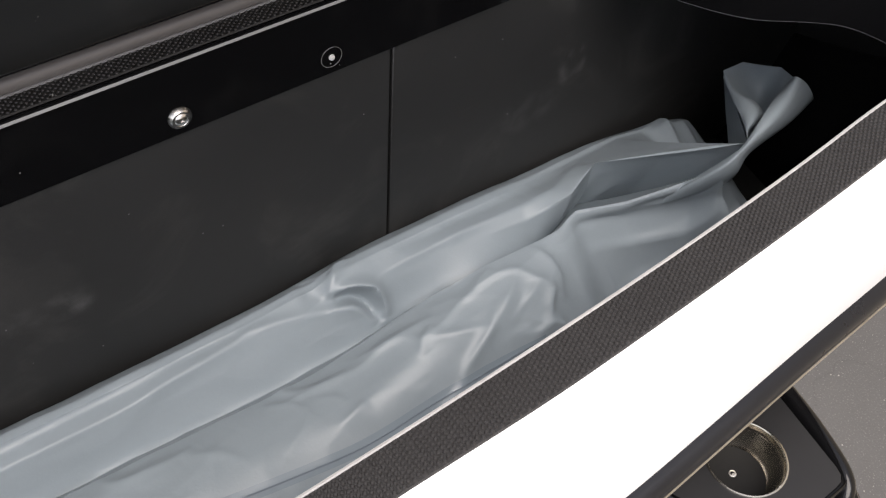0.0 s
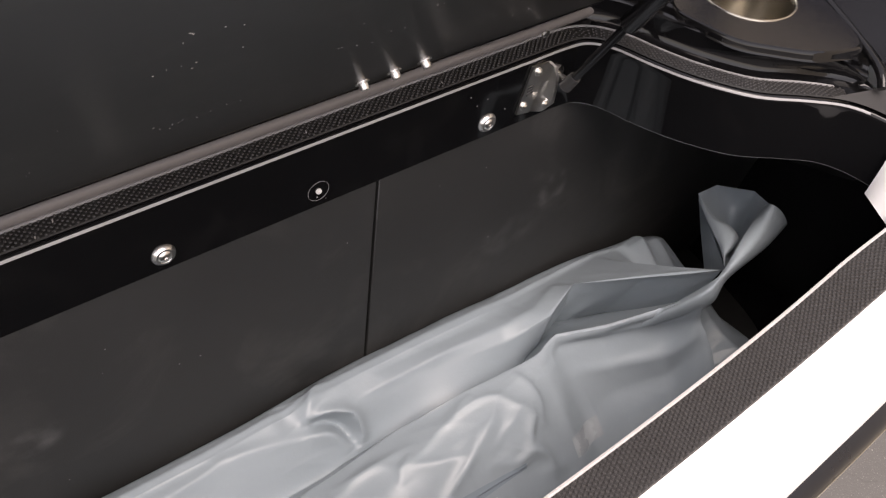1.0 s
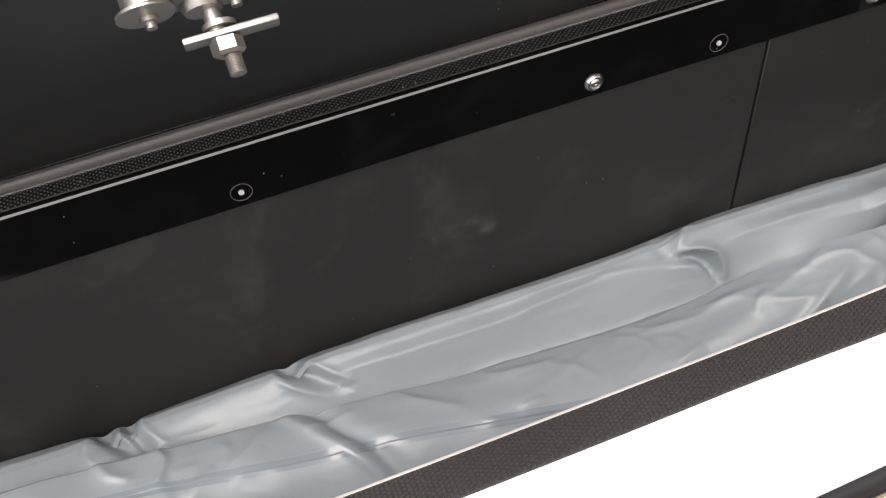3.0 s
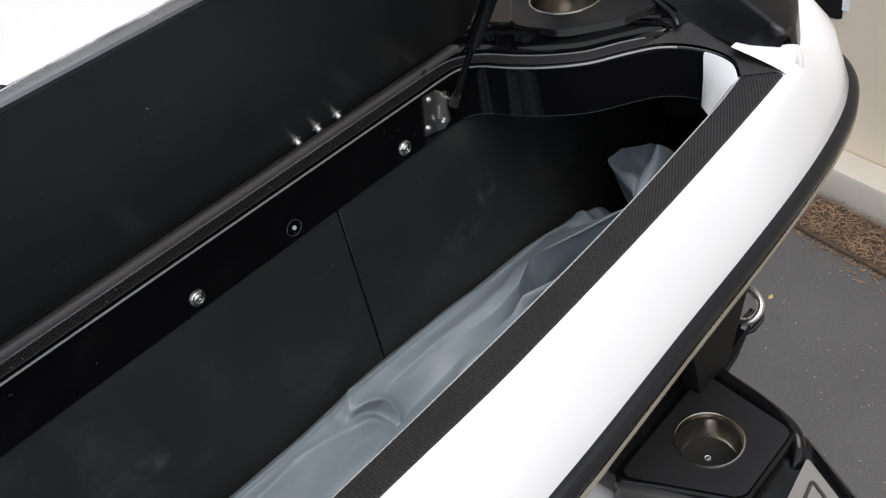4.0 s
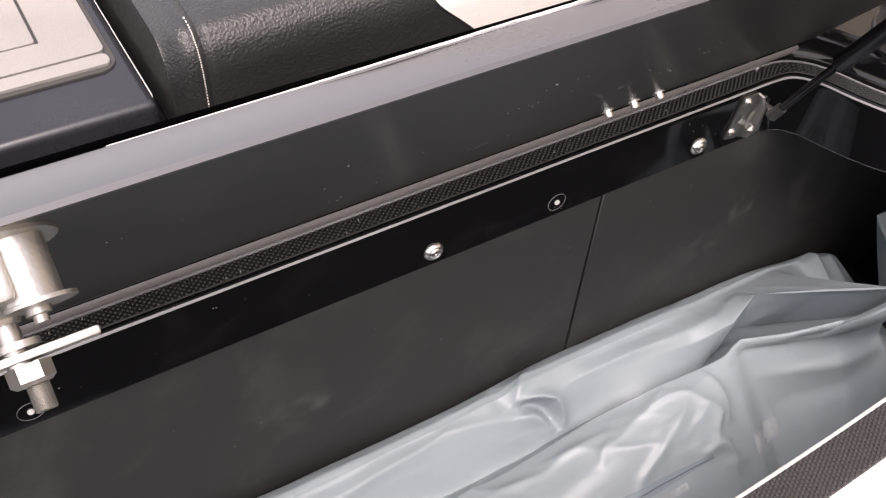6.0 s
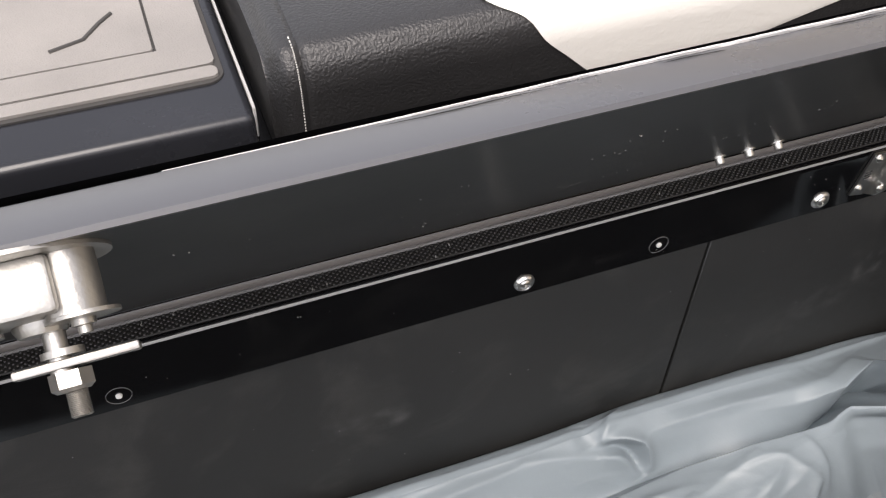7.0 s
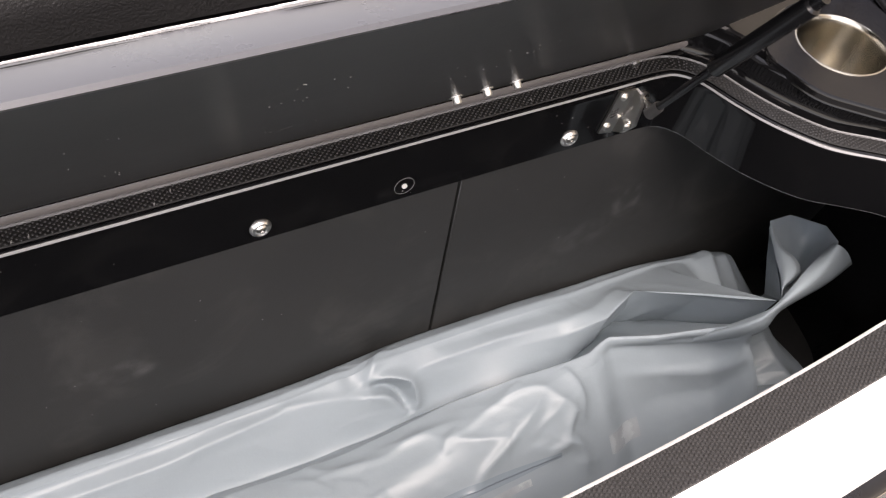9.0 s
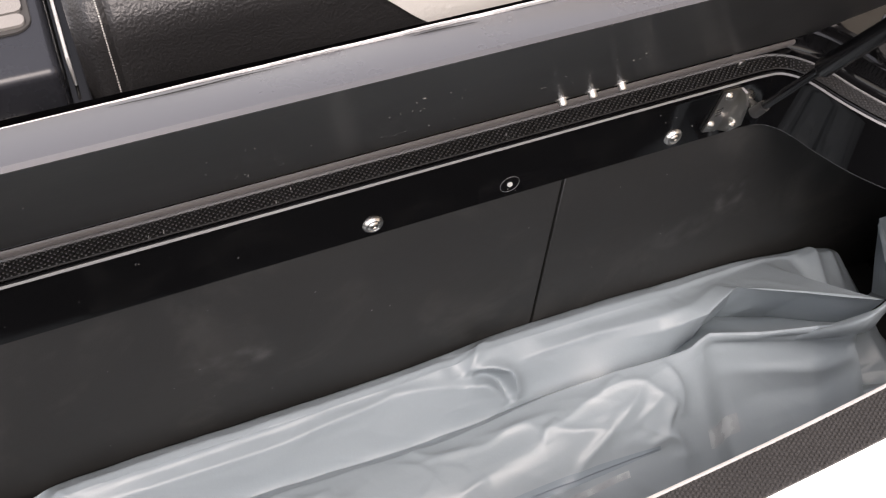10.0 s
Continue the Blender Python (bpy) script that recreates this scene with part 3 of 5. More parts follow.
def gas_strut(m):
    s = new("gas_strut")
    tagged(s, "black gas strut propping the lid open", "strut")
    foot, mid, top = [Vector((m(a), b, c)) for a, b, c in ((0.726, -0.020, 0.030), (0.737, -0.055, 0.105), (0.757, -0.108, 0.213))]
    u = (top - foot).normalized()
    part("rod", tube([foot, foot + (mid - foot) * 1.1], 0.0042, 14), BLACKMETAL, s)
    cyl = part("cylinder", tube([mid, mid + (top - mid) * 0.02, top - u * 0.012, top - u * 0.01], [0.0070, 0.0088, 0.0088, 0.0065], 18), BLACKMETAL, s)
    part("end_socket", tube([top - u * 0.012, top], 0.006, 12), BLACKMETAL, cyl)
    part("ball_socket", tube([foot - u * 0.008, foot + u * 0.008], [0.0065, 0.0055], 14), DARKPLASTIC, s, "grey plastic ball socket")
    part("ball_stud", revolve([(0.009, 0), (0.009, 0.002), (0.004, 0.003), (0.004, 0.016), (0, 0.017)], 16, Matrix.Translation((foot.x, 0.0, foot.z - 0.003)) @ pose(0, 0, 0, 90)), STEEL, s, "steel ball stud")
    return s


gas_strut(lambda v: v)
gas_strut(mirror_x)


def bracket(m):
    b = new("corner_bracket")
    tagged(b, "polished steel angle bracket on the glossy coaming", "bracket")
    flip = -1 if m(1) < 0 else 1

    def prism(pts, y0, y1):
        rings = [[Vector((m(px), yy, pz)) for px, pz in pts] for yy in (y0, y1)]
        return loft(rings, closed=True, caps=True)
    plate = part("plate", prism([(0.683, -0.003), (0.699, -0.006), (0.712, 0.045), (0.693, 0.046)], -0.0005, -0.0028), STEEL, b)
    # flange that stands out from the wall
    ring = []
    for px, py, pz in ((0.699, -0.001, -0.006), (0.712, -0.001, 0.045), (0.7150, -0.007, 0.042), (0.7175, -0.011, 0.030), (0.7165, -0.012, 0.004), (0.7085, -0.007, -0.006)):
        ring.append([Vector((m(px), py, pz)), Vector((m(px + 0.0028), py - 0.0006, pz))])
    v, fc = [], []
    for k in (0, 1):
        v += [r[k] for r in ring]
    nn = len(ring)
    fc = [tuple(range(nn)), tuple(range(2 * nn - 1, nn - 1, -1))] + [(k, (k + 1) % nn, nn + (k + 1) % nn, nn + k) for k in range(nn)]
    part("flange", (v, fc), STEEL, b)
    for px, py, pz in ((0.6905, -0.0028, 0.0045), (0.7005, -0.0028, 0.039), (0.7105, -0.0090, 0.004)):
        part("rivet", revolve([(0.0042, 0), (0.0042, 0.0012), (0.002, 0.003), (0, 0.0033)], 12, Matrix.Translation((m(px), py, pz)) @ pose(0, 0, 0, 90)), STEEL, b)
    for k in range(3):
        part("stamp_mark", box(-0.0035, 0.0035, -0.0004, 0.0, -0.001, 0.001, 0, 1, Matrix.Translation((m(0.6945), -0.0028, 0.017 + 0.0035 * k)) @ pose(0, 0, 0, 0, -14 * flip)), DARKPLASTIC, plate, "faint stamped mark")
    return b


bracket(lambda v: v)
bracket(mirror_x)

# fasteners along the fore coaming: screws in cup washers, and plugs in rings
for x in (-0.629, -0.309, 0.342, 0.65):
    m = Matrix.Translation((x, 0, 0)) @ pose(0, 0, 0, 90) @ Matrix.Scale(0.82, 4)
    s = new("screw")
    tagged(s, "domed steel screw in a cup washer", "screw", group="coaming fasteners")
    part("cup_washer", revolve([(0.0118, 0), (0.0115, 0.0016), (0.009, 0.0042), (0.0072, 0.0042), (0.0062, 0.003)], 28, m), STEEL, s)
    part("head", revolve([(0.0076, 0.0030), (0.0062, 0.0046), (0.004, 0.006), (0.0018, 0.0062), (0.0016, 0.0045), (0, 0.0045)], 20, m), STEEL, s)
for x in (-0.457, 0.0, 0.475):
    m = Matrix.Translation((x, 0, 0)) @ pose(0, 0, 0, 90)
    s = new("snap_stud")
    tagged(s, "small steel stud inside a thin pale ring", "fastener", group="coaming fasteners")
    v, fc = revolve([(0.0098, 0), (0.0098, 0.0003), (0.00957, 0.0003), (0.00957, 0.0)], 32, m)
    part("ring", (v, fc), EDGE, s)
    part("stud", revolve([(0.0027, 0), (0.0024, 0.0014), (0, 0.0018)], 16, m), STUDLIT, s)


# ---- dust and nicks ----
def specks(name, spots, parent):
    """Many tiny pale flecks, joined: each spot is a place, a normal, a heading and a length."""
    verts, faces = [], []
    for p, n, t, r in spots:
        b = n.cross(t)
        k = len(verts)
        w = min(r, 0.0006)
        verts += [p - t * r, p - b * w, p + t * r, p + b * w, p + n * 0.0004]
        faces += [(k, k + 1, k + 4), (k + 1, k + 2, k + 4), (k + 2, k + 3, k + 4), (k + 3, k, k + 4)]
    return tagged(part(name, (verts, faces), FLECK, parent), kind="stuff")


FLECK = material("pale_dust", (0.34, 0.335, 0.33), 0.7)
random.seed(12)
spots = []
for k in range(26):
    cx, cs = random.uniform(-0.25, 0.72), random.uniform(0.06, 0.31)
    for q in range(random.choice((1, 2, 3, 6, 9))):
        a = random.uniform(0, 6.28)
        t = Vector((math.cos(a), 0, 0)) + LD * math.sin(a)
        spots.append((on_lid(cx + random.gauss(0, 0.018), cs + random.gauss(0, 0.006), 0.0003), LN, t, random.uniform(0.0003, 0.0009)))
specks("dust_specks", spots, lid)
spots = []
for k in range(20):
    a = random.uniform(0, 6.28)
    spots.append((Vector((random.uniform(-0.5, 0.68), -0.0003, random.uniform(-0.012, 0.040))), Vector((0, -1, 0)), Vector((math.cos(a), 0, math.sin(a))), random.uniform(0.0003, 0.0011)))
for k in range(30):
    a = random.uniform(0, 6.28)
    spots.append((Vector((random.uniform(-0.5, 0.7), 0.0036, random.gauss(-0.12, 0.08))), Vector((0, -1, 0)), Vector((math.cos(a), 0, math.sin(a))), random.uniform(0.0003, 0.0010)))
specks("dust_specks", spots, coaming)
spots = []
for x in (0.031, 0.055, 0.16, 0.172, 0.262, 0.277, 0.47, 0.60, -0.12, -0.3):
    spots.append((Vector((x, random.uniform(0.006, 0.018), 0.0556)), Vector((0, 0, 1)), Vector((0.3, 0.95, 0)), 0.0022))
specks("nicks", spots, coaming)


# ---- deck ends with cup holders ----
RIB_K, RIB_C = -1.57, 1.428
def radial_plate(cx, cy, r, outline, zf, steps=5, seg=72):
    """A plate with a round hole: rings from the hole out to an outline (list of (x, y))."""
    rings = [[] for _ in range(steps + 1)]
    n = len(outline)
    for k in range(seg):
        a = 2 * math.pi * k / seg
        dx, dy = math.cos(a), math.sin(a)
        best = None
        for i in range(n):
            x1, y1 = outline[i]
            x2, y2 = outline[(i + 1) % n]
            den = dx * (y2 - y1) - dy * (x2 - x1)
            if abs(den) < 1e-9:
                continue
            t = ((x1 - cx) * (y2 - y1) - (y1 - cy) * (x2 - x1)) / den
            u = ((x1 - cx) * dy - (y1 - cy) * dx) / den
            if t > 0 and -1e-6 <= u <= 1 + 1e-6 and (best is None or t < best):
                best = t
        best = best or r * 1.2
        for j in range(steps + 1):
            d = r + (best - r) * j / steps
            x, y = cx + dx * d, cy + dy * d
            rings[j].append(Vector((x, y, zf(x, y))))
    return loft(rings, closed=True)


def cup_holder(x, y, z, r, depth):
    c = new("cup_holder")
    tagged(c, "stainless steel cup holder sunk into the black deck", "cup holder", group="cup holders")
    c.location = (x, y, z)
    part("cup", revolve([(r + 0.0022, 0.0), (r + 0.0018, 0.0012), (r + 0.0003, 0.0014), (r - 0.0008, 0.0), (r - 0.002, -0.01), (r - 0.004, -depth + 0.006), (r - 0.009, -depth), (0.006, -depth - 0.001), (0.0, -depth - 0.001)], 48), CUPSTEEL, c)
    part("base_mat", revolve([(r - 0.0065, 0.0), (r - 0.007, 0.0022), (0.0024, 0.0022), (0.0020, 0.0)], 36, pose(0, 0, -depth + 0.0004)), SHADOWBLACK, c, "dark mat in the cup")
    part("drain", revolve([(0.0040, 0), (0.0037, 0.0014), (0.0026, 0.0016), (0.0023, 0.0004), (0, 0.0004)], 18, pose(0.0, 0.002, -depth + 0.0020)), STEEL, c, "small steel drain")
    return c


CUP = (0.915, -0.048, 0.045)
curve = [p for p in RIGHT if p.y <= 0.0005 and p.x > 0.73][:46]
idx = [RIGHT.index(p) for p in curve]


def mirrored(vf, flip):
    v, fc = vf
    if flip:
        v = [Vector((mirror_x(p.x), p.y, p.z)) for p in v]
        fc = [tuple(reversed(f)) for f in fc]
    return v, fc


def deck_z(x, y):
    return 0.081 + 0.03 * max(0.0, y + 0.05) - 0.02 * smoothstep(-0.08, -0.15, y)


for flip in (False, True):
    deck = new("corner_deck")
    tagged(deck, "glossy black moulded deck corner with a stepped edge", "deck corner", kind="structure")
    inner_line = []
    step = []
    for p, i in zip(curve, idx):
        o = outward(RIGHT, i)
        if p.y < -0.2:
            break
        rise = smoothstep(-0.21, -0.15, p.y)
        ring = [Vector((p.x, p.y, p.z + dz * (0.35 + 0.65 * rise))) + o * off for off, dz in ((0.0385, 0.008), (0.0395, 0.020), (0.042, 0.0235), (0.046, 0.024), (0.0475, 0.021), (0.051, 0.021), (0.0525, 0.027), (0.056, 0.0285))]
        step.append(ring)
        inner_line.append((ring[-1].x, ring[-1].y))
    part("step", mirrored(loft(step), flip), GLOSS, deck)
    outline = inner_line + [(1.03, -0.165), (1.09, -0.05), (1.06, 0.25), (0.80, 0.25), (0.79, 0.06)]
    part("deck_plate", mirrored(radial_plate(*CUP, outline, lambda x, y: deck_z(x, y) - 0.006), flip), GLOSS, deck)
    # raised three-cornered plate round the cup, with a rolled edge
    tri = soften([(0.826, -0.030), (0.842, -0.098), (0.892, -0.146), (0.948, -0.166), (1.000, -0.040), (1.000, 0.012), (0.960, 0.030), (0.880, 0.016)], 0.25)
    cx, cy = CUP[0], CUP[1]
    shrink = [(cx + (x - cx) * 0.965, cy + (y - cy) * 0.965) for x, y in tri]
    part("cup_plate", mirrored(radial_plate(*CUP, shrink, lambda x, y: 0.0815, 4), flip), PODMAT, deck, "satin black plate round the cup")
    roll_edge = [[Vector((cx + (x - cx) * k, cy + (y - cy) * k, z)) for x, y in tri] for k, z in ((0.965, 0.0815), (0.985, 0.0808), (0.998, 0.0785), (1.0, 0.0745), (1.012, 0.0725))]
    part("plate_edge", mirrored(loft(roll_edge, closed=True), flip), GLOSS, deck)
    # ridge that parts the deck from the pod
    part("ridge", mirrored(tube(spline([(1.030, 0.06, 0.080), (1.008, -0.02, 0.080), (0.978, -0.100, 0.079), (0.946, -0.176, 0.072), (0.934, -0.196, 0.062)], 6), 0.0045, 10), flip), GLOSS, deck)
    post = new("deck_post")
    tagged(post, "dark chrome post standing behind the cup holder", "post")
    px = mirror_x(1.010) if flip else 1.010
    part("tube", revolve([(0.018, 0.0), (0.018, 0.16), (0.0, 0.16)], 32, pose(px, 0.046, 0.076)), DARKCHROME, post)
    part("collar", revolve([(0.034, 0.0), (0.033, 0.004), (0.026, 0.009), (0.0185, 0.012)], 32, pose(px, 0.046, 0.075)), DARKCHROME, post, "flared base collar")
    cup_holder(mirror_x(CUP[0]) if flip else CUP[0], CUP[1], 0.081, CUP[2], 0.075)
    # pod beside the deck corner
    pod = new("side_pod")
    tagged(pod, "dark side pod with a grey ribbed foam top", "side pod")
    side = [[(0.985, -0.158, 0.05), (0.927, -0.273, 0.03), (0.945, -0.318, 0.03)], [(0.988, -0.155, 0.075), (0.929, -0.271, 0.047), (0.947, -0.316, 0.05)], [(1.015, -0.135, 0.128), (0.955, -0.292, 0.073), (0.953, -0.312, 0.067)]]
    rows = []
    low = spline([(1.08, 0.25, 0.06), (1.0, -0.03, 0.080), (0.972, -0.14, 0.074), (0.956, -0.213, 0.055), (0.949, -0.262, 0.048), (0.957, -0.288, 0.046), (0.967, -0.307, 0.0435)], 6)
    rid = spline([(1.15, 0.25, 0.24), (1.07, 0.0, 0.175), (1.017, -0.135, 0.132), (0.985, -0.215, 0.102), (0.967, -0.285, 0.077), (0.962, -0.303, 0.070), (0.963, -0.313, 0.065)], 6)
    out = spline([(1.345, 0.25, 0.20), (1.235, 0.0, 0.15), (1.14, -0.13, 0.124), (1.10, -0.205, 0.104), (1.068, -0.262, 0.080), (1.040, -0.289, 0.068), (0.988, -0.314, 0.058)], 6)
    bot = [Vector((p.x + 0.010, p.y, max(0.018, p.z - 0.06))) for p in out]
    for a, b, c, e in zip(low, rid, out, bot):
        rows.append([a, a.lerp(b, 0.5) + Vector((0.004, 0.002, 0)), a.lerp(b, 0.93), b + Vector((0.003, 0, 0.001)), b.lerp(c, 0.08) + Vector((0, 0, 0.002)), b.lerp(c, 0.5) + Vector((0, 0, 0.005)), b.lerp(c, 0.93) + Vector((0, 0, 0.002)), c - Vector((0, 0, 0.004)), e])
    tip = sum((v for v in rows[-1]), Vector()) / len(rows[-1])
    rows.append([v.lerp(tip, 0.7) for v in rows[-1]])
    rows.append([tip] * len(rows[-1]))
    part("body", mirrored(loft(rows), flip), PODMAT, pod)
    n = len(rid)
    # foam panel: a row of wide ribs across the top, rounded off outboard
    def top_at(c, w):
        """Place on the pod's top where x + K y = c, a share w of the way across."""
        best = None
        for k in range(n - 1):
            a, b = rid[k].lerp(out[k], w), rid[k + 1].lerp(out[k + 1], w)
            fa, fb = a.x + RIB_K * a.y - c, b.x + RIB_K * b.y - c
            if fa * fb <= 0 and fa != fb:
                best = a.lerp(b, fa / (fa - fb))
                break
        return best

    for j in range(5):
        c0, c1 = RIB_C - 0.0445 * j - 0.040, RIB_C - 0.0445 * j + (0.010 if j == 0 else 0.0)
        rib = []
        for q in range(9):
            c = c0 + (c1 - c0) * q / 8
            lo = 0.24 + (0.35 * ((q - 4) / 4.0) ** 2 if j == 0 and q > 4 else 0.0)
            line = [top_at(c, lo + (0.95 - lo) * h) for h in (0, 0.25, 0.5, 0.75, 1)]
            if any(p is None for p in line):
                continue
            lift = Vector((0, 0, 0.0085))
            rib.append([line[0] + lift - Vector((0, 0, 0.004))] + [p + lift for p in line] + [line[-1] + lift - Vector((0, 0, 0.004))])
        if len(rib) > 1:
            part("foam_rib", mirrored(loft(rib), flip), PAD, pod, "grey brushed foam rib")

# ---- gutter and seats forward of the lid ----
tagged(part("gutter", loft([[Vector((x, 0.038, 0.074)), Vector((x, 0.042, -0.05)), Vector((x, 0.06, -0.062)), Vector((x, 0.154, -0.062))] for x in (-0.8, 0.85)]), GLOSS), "glossy black gutter behind the hinge line", "gutter", kind="structure")
seat_base = tagged(part("seat_base", box(-1.05, 1.1, 0.158, 0.95, 0.0, 0.058, 0.002, 2), GLOSS), "glossy black seat base", "seat base", kind="structure")
step_block = part("deck_step", box(-1.05, 0.150, 0.150, 0.95, 0.0575, 0.121, 0.008, 4), STEPMAT)
tagged(step_block, "dark moulded deck step with rounded edges", "step", kind="structure")
white_side = tagged(part("white_side", box(0.1545, 0.1575, 0.20, 0.6, 0.0585, 0.092, 0.001, 1), WHITE), "white gelcoat strip beside the step", "trim", kind="structure")

pad = new("deck_pad")
tagged(pad, "grey brushed foam deck pad with dark cut lines", "deck pad")


def rounded(x0, x1, y0, y1, r, z0, z1, seg=6):
    pts = []
    for cx, cy, a0 in ((x1 - r, y0 + r, -90), (x1 - r, y1 - r, 0), (x0 + r, y1 - r, 90), (x0 + r, y0 + r, 180)):
        for k in range(seg + 1):
            a = radians(a0 + 90 * k / seg)
            pts.append((cx + r * math.cos(a), cy + r * math.sin(a)))
    rings = [[Vector((x, y, z0)) for x, y in pts], [Vector((x, y, z1 - 0.0006)) for x, y in pts], [Vector((x + (0.0006 if x < (x0 + x1) / 2 else -0.0006), y, z1)) for x, y in pts]]
    return loft(rings, closed=True, caps=True)


part("base_layer", rounded(-0.75, 0.138, 0.205, 0.85, 0.016, 0.1212, 0.1232), GROOVE, pad, "dark lower foam layer")


def corner_band(name, x1, y0, w, h):
    """A band of foam that runs along the front edge and turns up the side."""
    pts = [(-0.75, y0), (x1 - 0.006, y0), (x1 - 0.0018, y0 + 0.0018), (x1, y0 + 0.006), (x1, 0.85), (x1 - w, 0.85), (x1 - w, y0 + h), (-0.75, y0 + h)]
    rings = [[Vector((x, y, z)) for x, y in pts] for z in (0.1234, 0.1262)]
    return part(name, loft(rings, closed=True, caps=True), PAD, pad)


part("outer_band", rounded(-0.75, 0.133, 0.210, 0.226, 0.006, 0.1234, 0.1262), PAD, pad)
corner_band("middle_band", 0.133, 0.2290, 0.045, 0.033)
part("centre", rounded(-0.75, 0.0855, 0.2645, 0.85, 0.004, 0.1234, 0.1262), PAD, pad)
part("logo_line", tube([(0.0, 0.29, 0.1262), (0.03, 0.30, 0.1262), (0.046, 0.322, 0.1262), (0.058, 0.335, 0.1262)], 0.0022, 8), GROOVE, pad, "dark cut line")

# seat cushion: a bolster profile from the front edge over the top
PROF = spline([(0, 0.170, 0.0600), (0, 0.158, 0.064), (0, 0.153, 0.085), (0, 0.153, 0.115), (0, 0.155, 0.138), (0, 0.164, 0.156), (0, 0.186, 0.166), (0, 0.28, 0.168), (0, 0.45, 0.166), (0, 0.75, 0.164)], 5)
cushion = new("seat_cushion")
tagged(cushion, "black grained seat cushion with white panel and pale stitching", "cushion")


def cushion_skin(xs, lift=0.0, keep=None):
    rings = []
    for x in xs:
        e = 1 - smoothstep(0.0, 0.022, x - 0.166)
        ring = []
        for k, p in enumerate(PROF):
            q = Vector((x, p.y, p.z))
            q.y += 0.016 * e * e
            q.z = 0.06 + (q.z - 0.06) * (1 - 0.12 * e * e)
            q += Vector((0, -0.0022 * math.exp(-((x - 0.196) / 0.003) ** 2) * -1, -0.0022 * math.exp(-((x - 0.196) / 0.003) ** 2)))
            nrm = Vector((0, -1, 0)).lerp(Vector((0, 0, 1)), smoothstep(0.13, 0.165, p.z))
            ring.append(q + nrm * lift)
        rings.append(ring)
    return rings


xs = [0.166 + 0.022 * (k / 8) ** 1.5 for k in range(9)] + [0.19 + 0.002 * k for k in range(8)] + list(np.linspace(0.22, 1.05, 40))
rings = cushion_skin(xs)
cover = part("cover", loft(rings), LEATHER, cushion)
side = [[Vector((0.166, p.y + 0.016, 0.06 + (p.z - 0.06) * 0.88)) for p in PROF], [Vector((0.1665, p.y + 0.016, 0.06)) for p in PROF]]
part("side_cover", loft(side), LEATHER, cushion)
white = []
for f in np.linspace(0, 1, 36):
    ring = []
    for k, p in enumerate(PROF):
        s = k / (len(PROF) - 1)
        start = 0.505 - 0.10 * smoothstep(0.02, 0.5, s) - 0.12 * smoothstep(0.45, 1.0, s)
        x = start + (1.05 - start) * f ** 1.3
        low = 0.062 + 0.22 * max(0.0, x - 0.52)
        q = Vector((x, p.y - 0.0012, max(p.z, min(low, 0.13)) + 0.0012))
        if p.z < low:
            q.y = 0.1518
        ring.append(q)
    white.append(ring)
part("white_panel", loft(white), CREAM, cushion, "white upholstery panel")
random.seed(9)
verts, faces = [], []
for k in range(3, 30):
    p = PROF[min(k, len(PROF) - 1)]
    q = PROF[min(k + 1, len(PROF) - 1)]
    for h in (0.15, 0.65):
        c = p.lerp(q, h)
        a = p.lerp(q, h + 0.28)
        for w in (-0.0006, 0.0006):
            pass
        m0, m1 = Vector((0.1905, c.y - 0.0006, c.z + 0.0012)), Vector((0.1905, a.y - 0.0006, a.z + 0.0012))
        b = len(verts)
        verts += [m0 + Vector((-0.0006, 0, 0)), m0 + Vector((0.0006, 0, 0)), m1 + Vector((0.0006, 0, 0)), m1 + Vector((-0.0006, 0, 0)), m0 + Vector((0, -0.0007, 0.0007)), m1 + Vector((0, -0.0007, 0.0007))]
        faces += [(b, b + 4, b + 5, b + 3), (b + 4, b + 1, b + 2, b + 5), (b, b + 1, b + 4), (b + 3, b + 5, b + 2)]
tagged(part("stitching", (verts, faces), CREAM, cover, "pale thread stitches"), kind="stuff")
seat_welt = tagged(part("seat_welt", tube([(0.17, 0.1545, 0.0592), (1.05, 0.1545, 0.0592)], 0.0013, 8), EDGE), "thin pale welt under the cushion", "trim", kind="structure")

grille = new("vent_grille")
tagged(grille, "black plastic vent grille with rows of round holes", "vent grille")
outline = [(-0.25, 0.044), (0.345, 0.0425), (0.353, 0.039), (0.3545, 0.030), (0.349, 0.016), (0.306, -0.028), (0.296, -0.04), (-0.25, -0.04)]
plate = part("plate", loft([[Vector((x, y, z)) for x, z in outline] for y in (0.1575, 0.1525)], closed=True, caps=True), DARKPLASTIC, grille)
part("frame_edge", tube([Vector((x, 0.152, z)) for x, z in outline[:6]], 0.0016, 8), GRILLEEDGE, grille)
part("screw", revolve([(0.0052, 0), (0.005, 0.001), (0.0022, 0.0018), (0.002, 0.0008), (0, 0.0008)], 16, Matrix.Translation((0.345, 0.1525, 0.0315)) @ pose(0, 0, 0, 90)), STEEL, grille, "steel cross-head screw")
verts, faces, dverts, dfaces = [], [], [], []
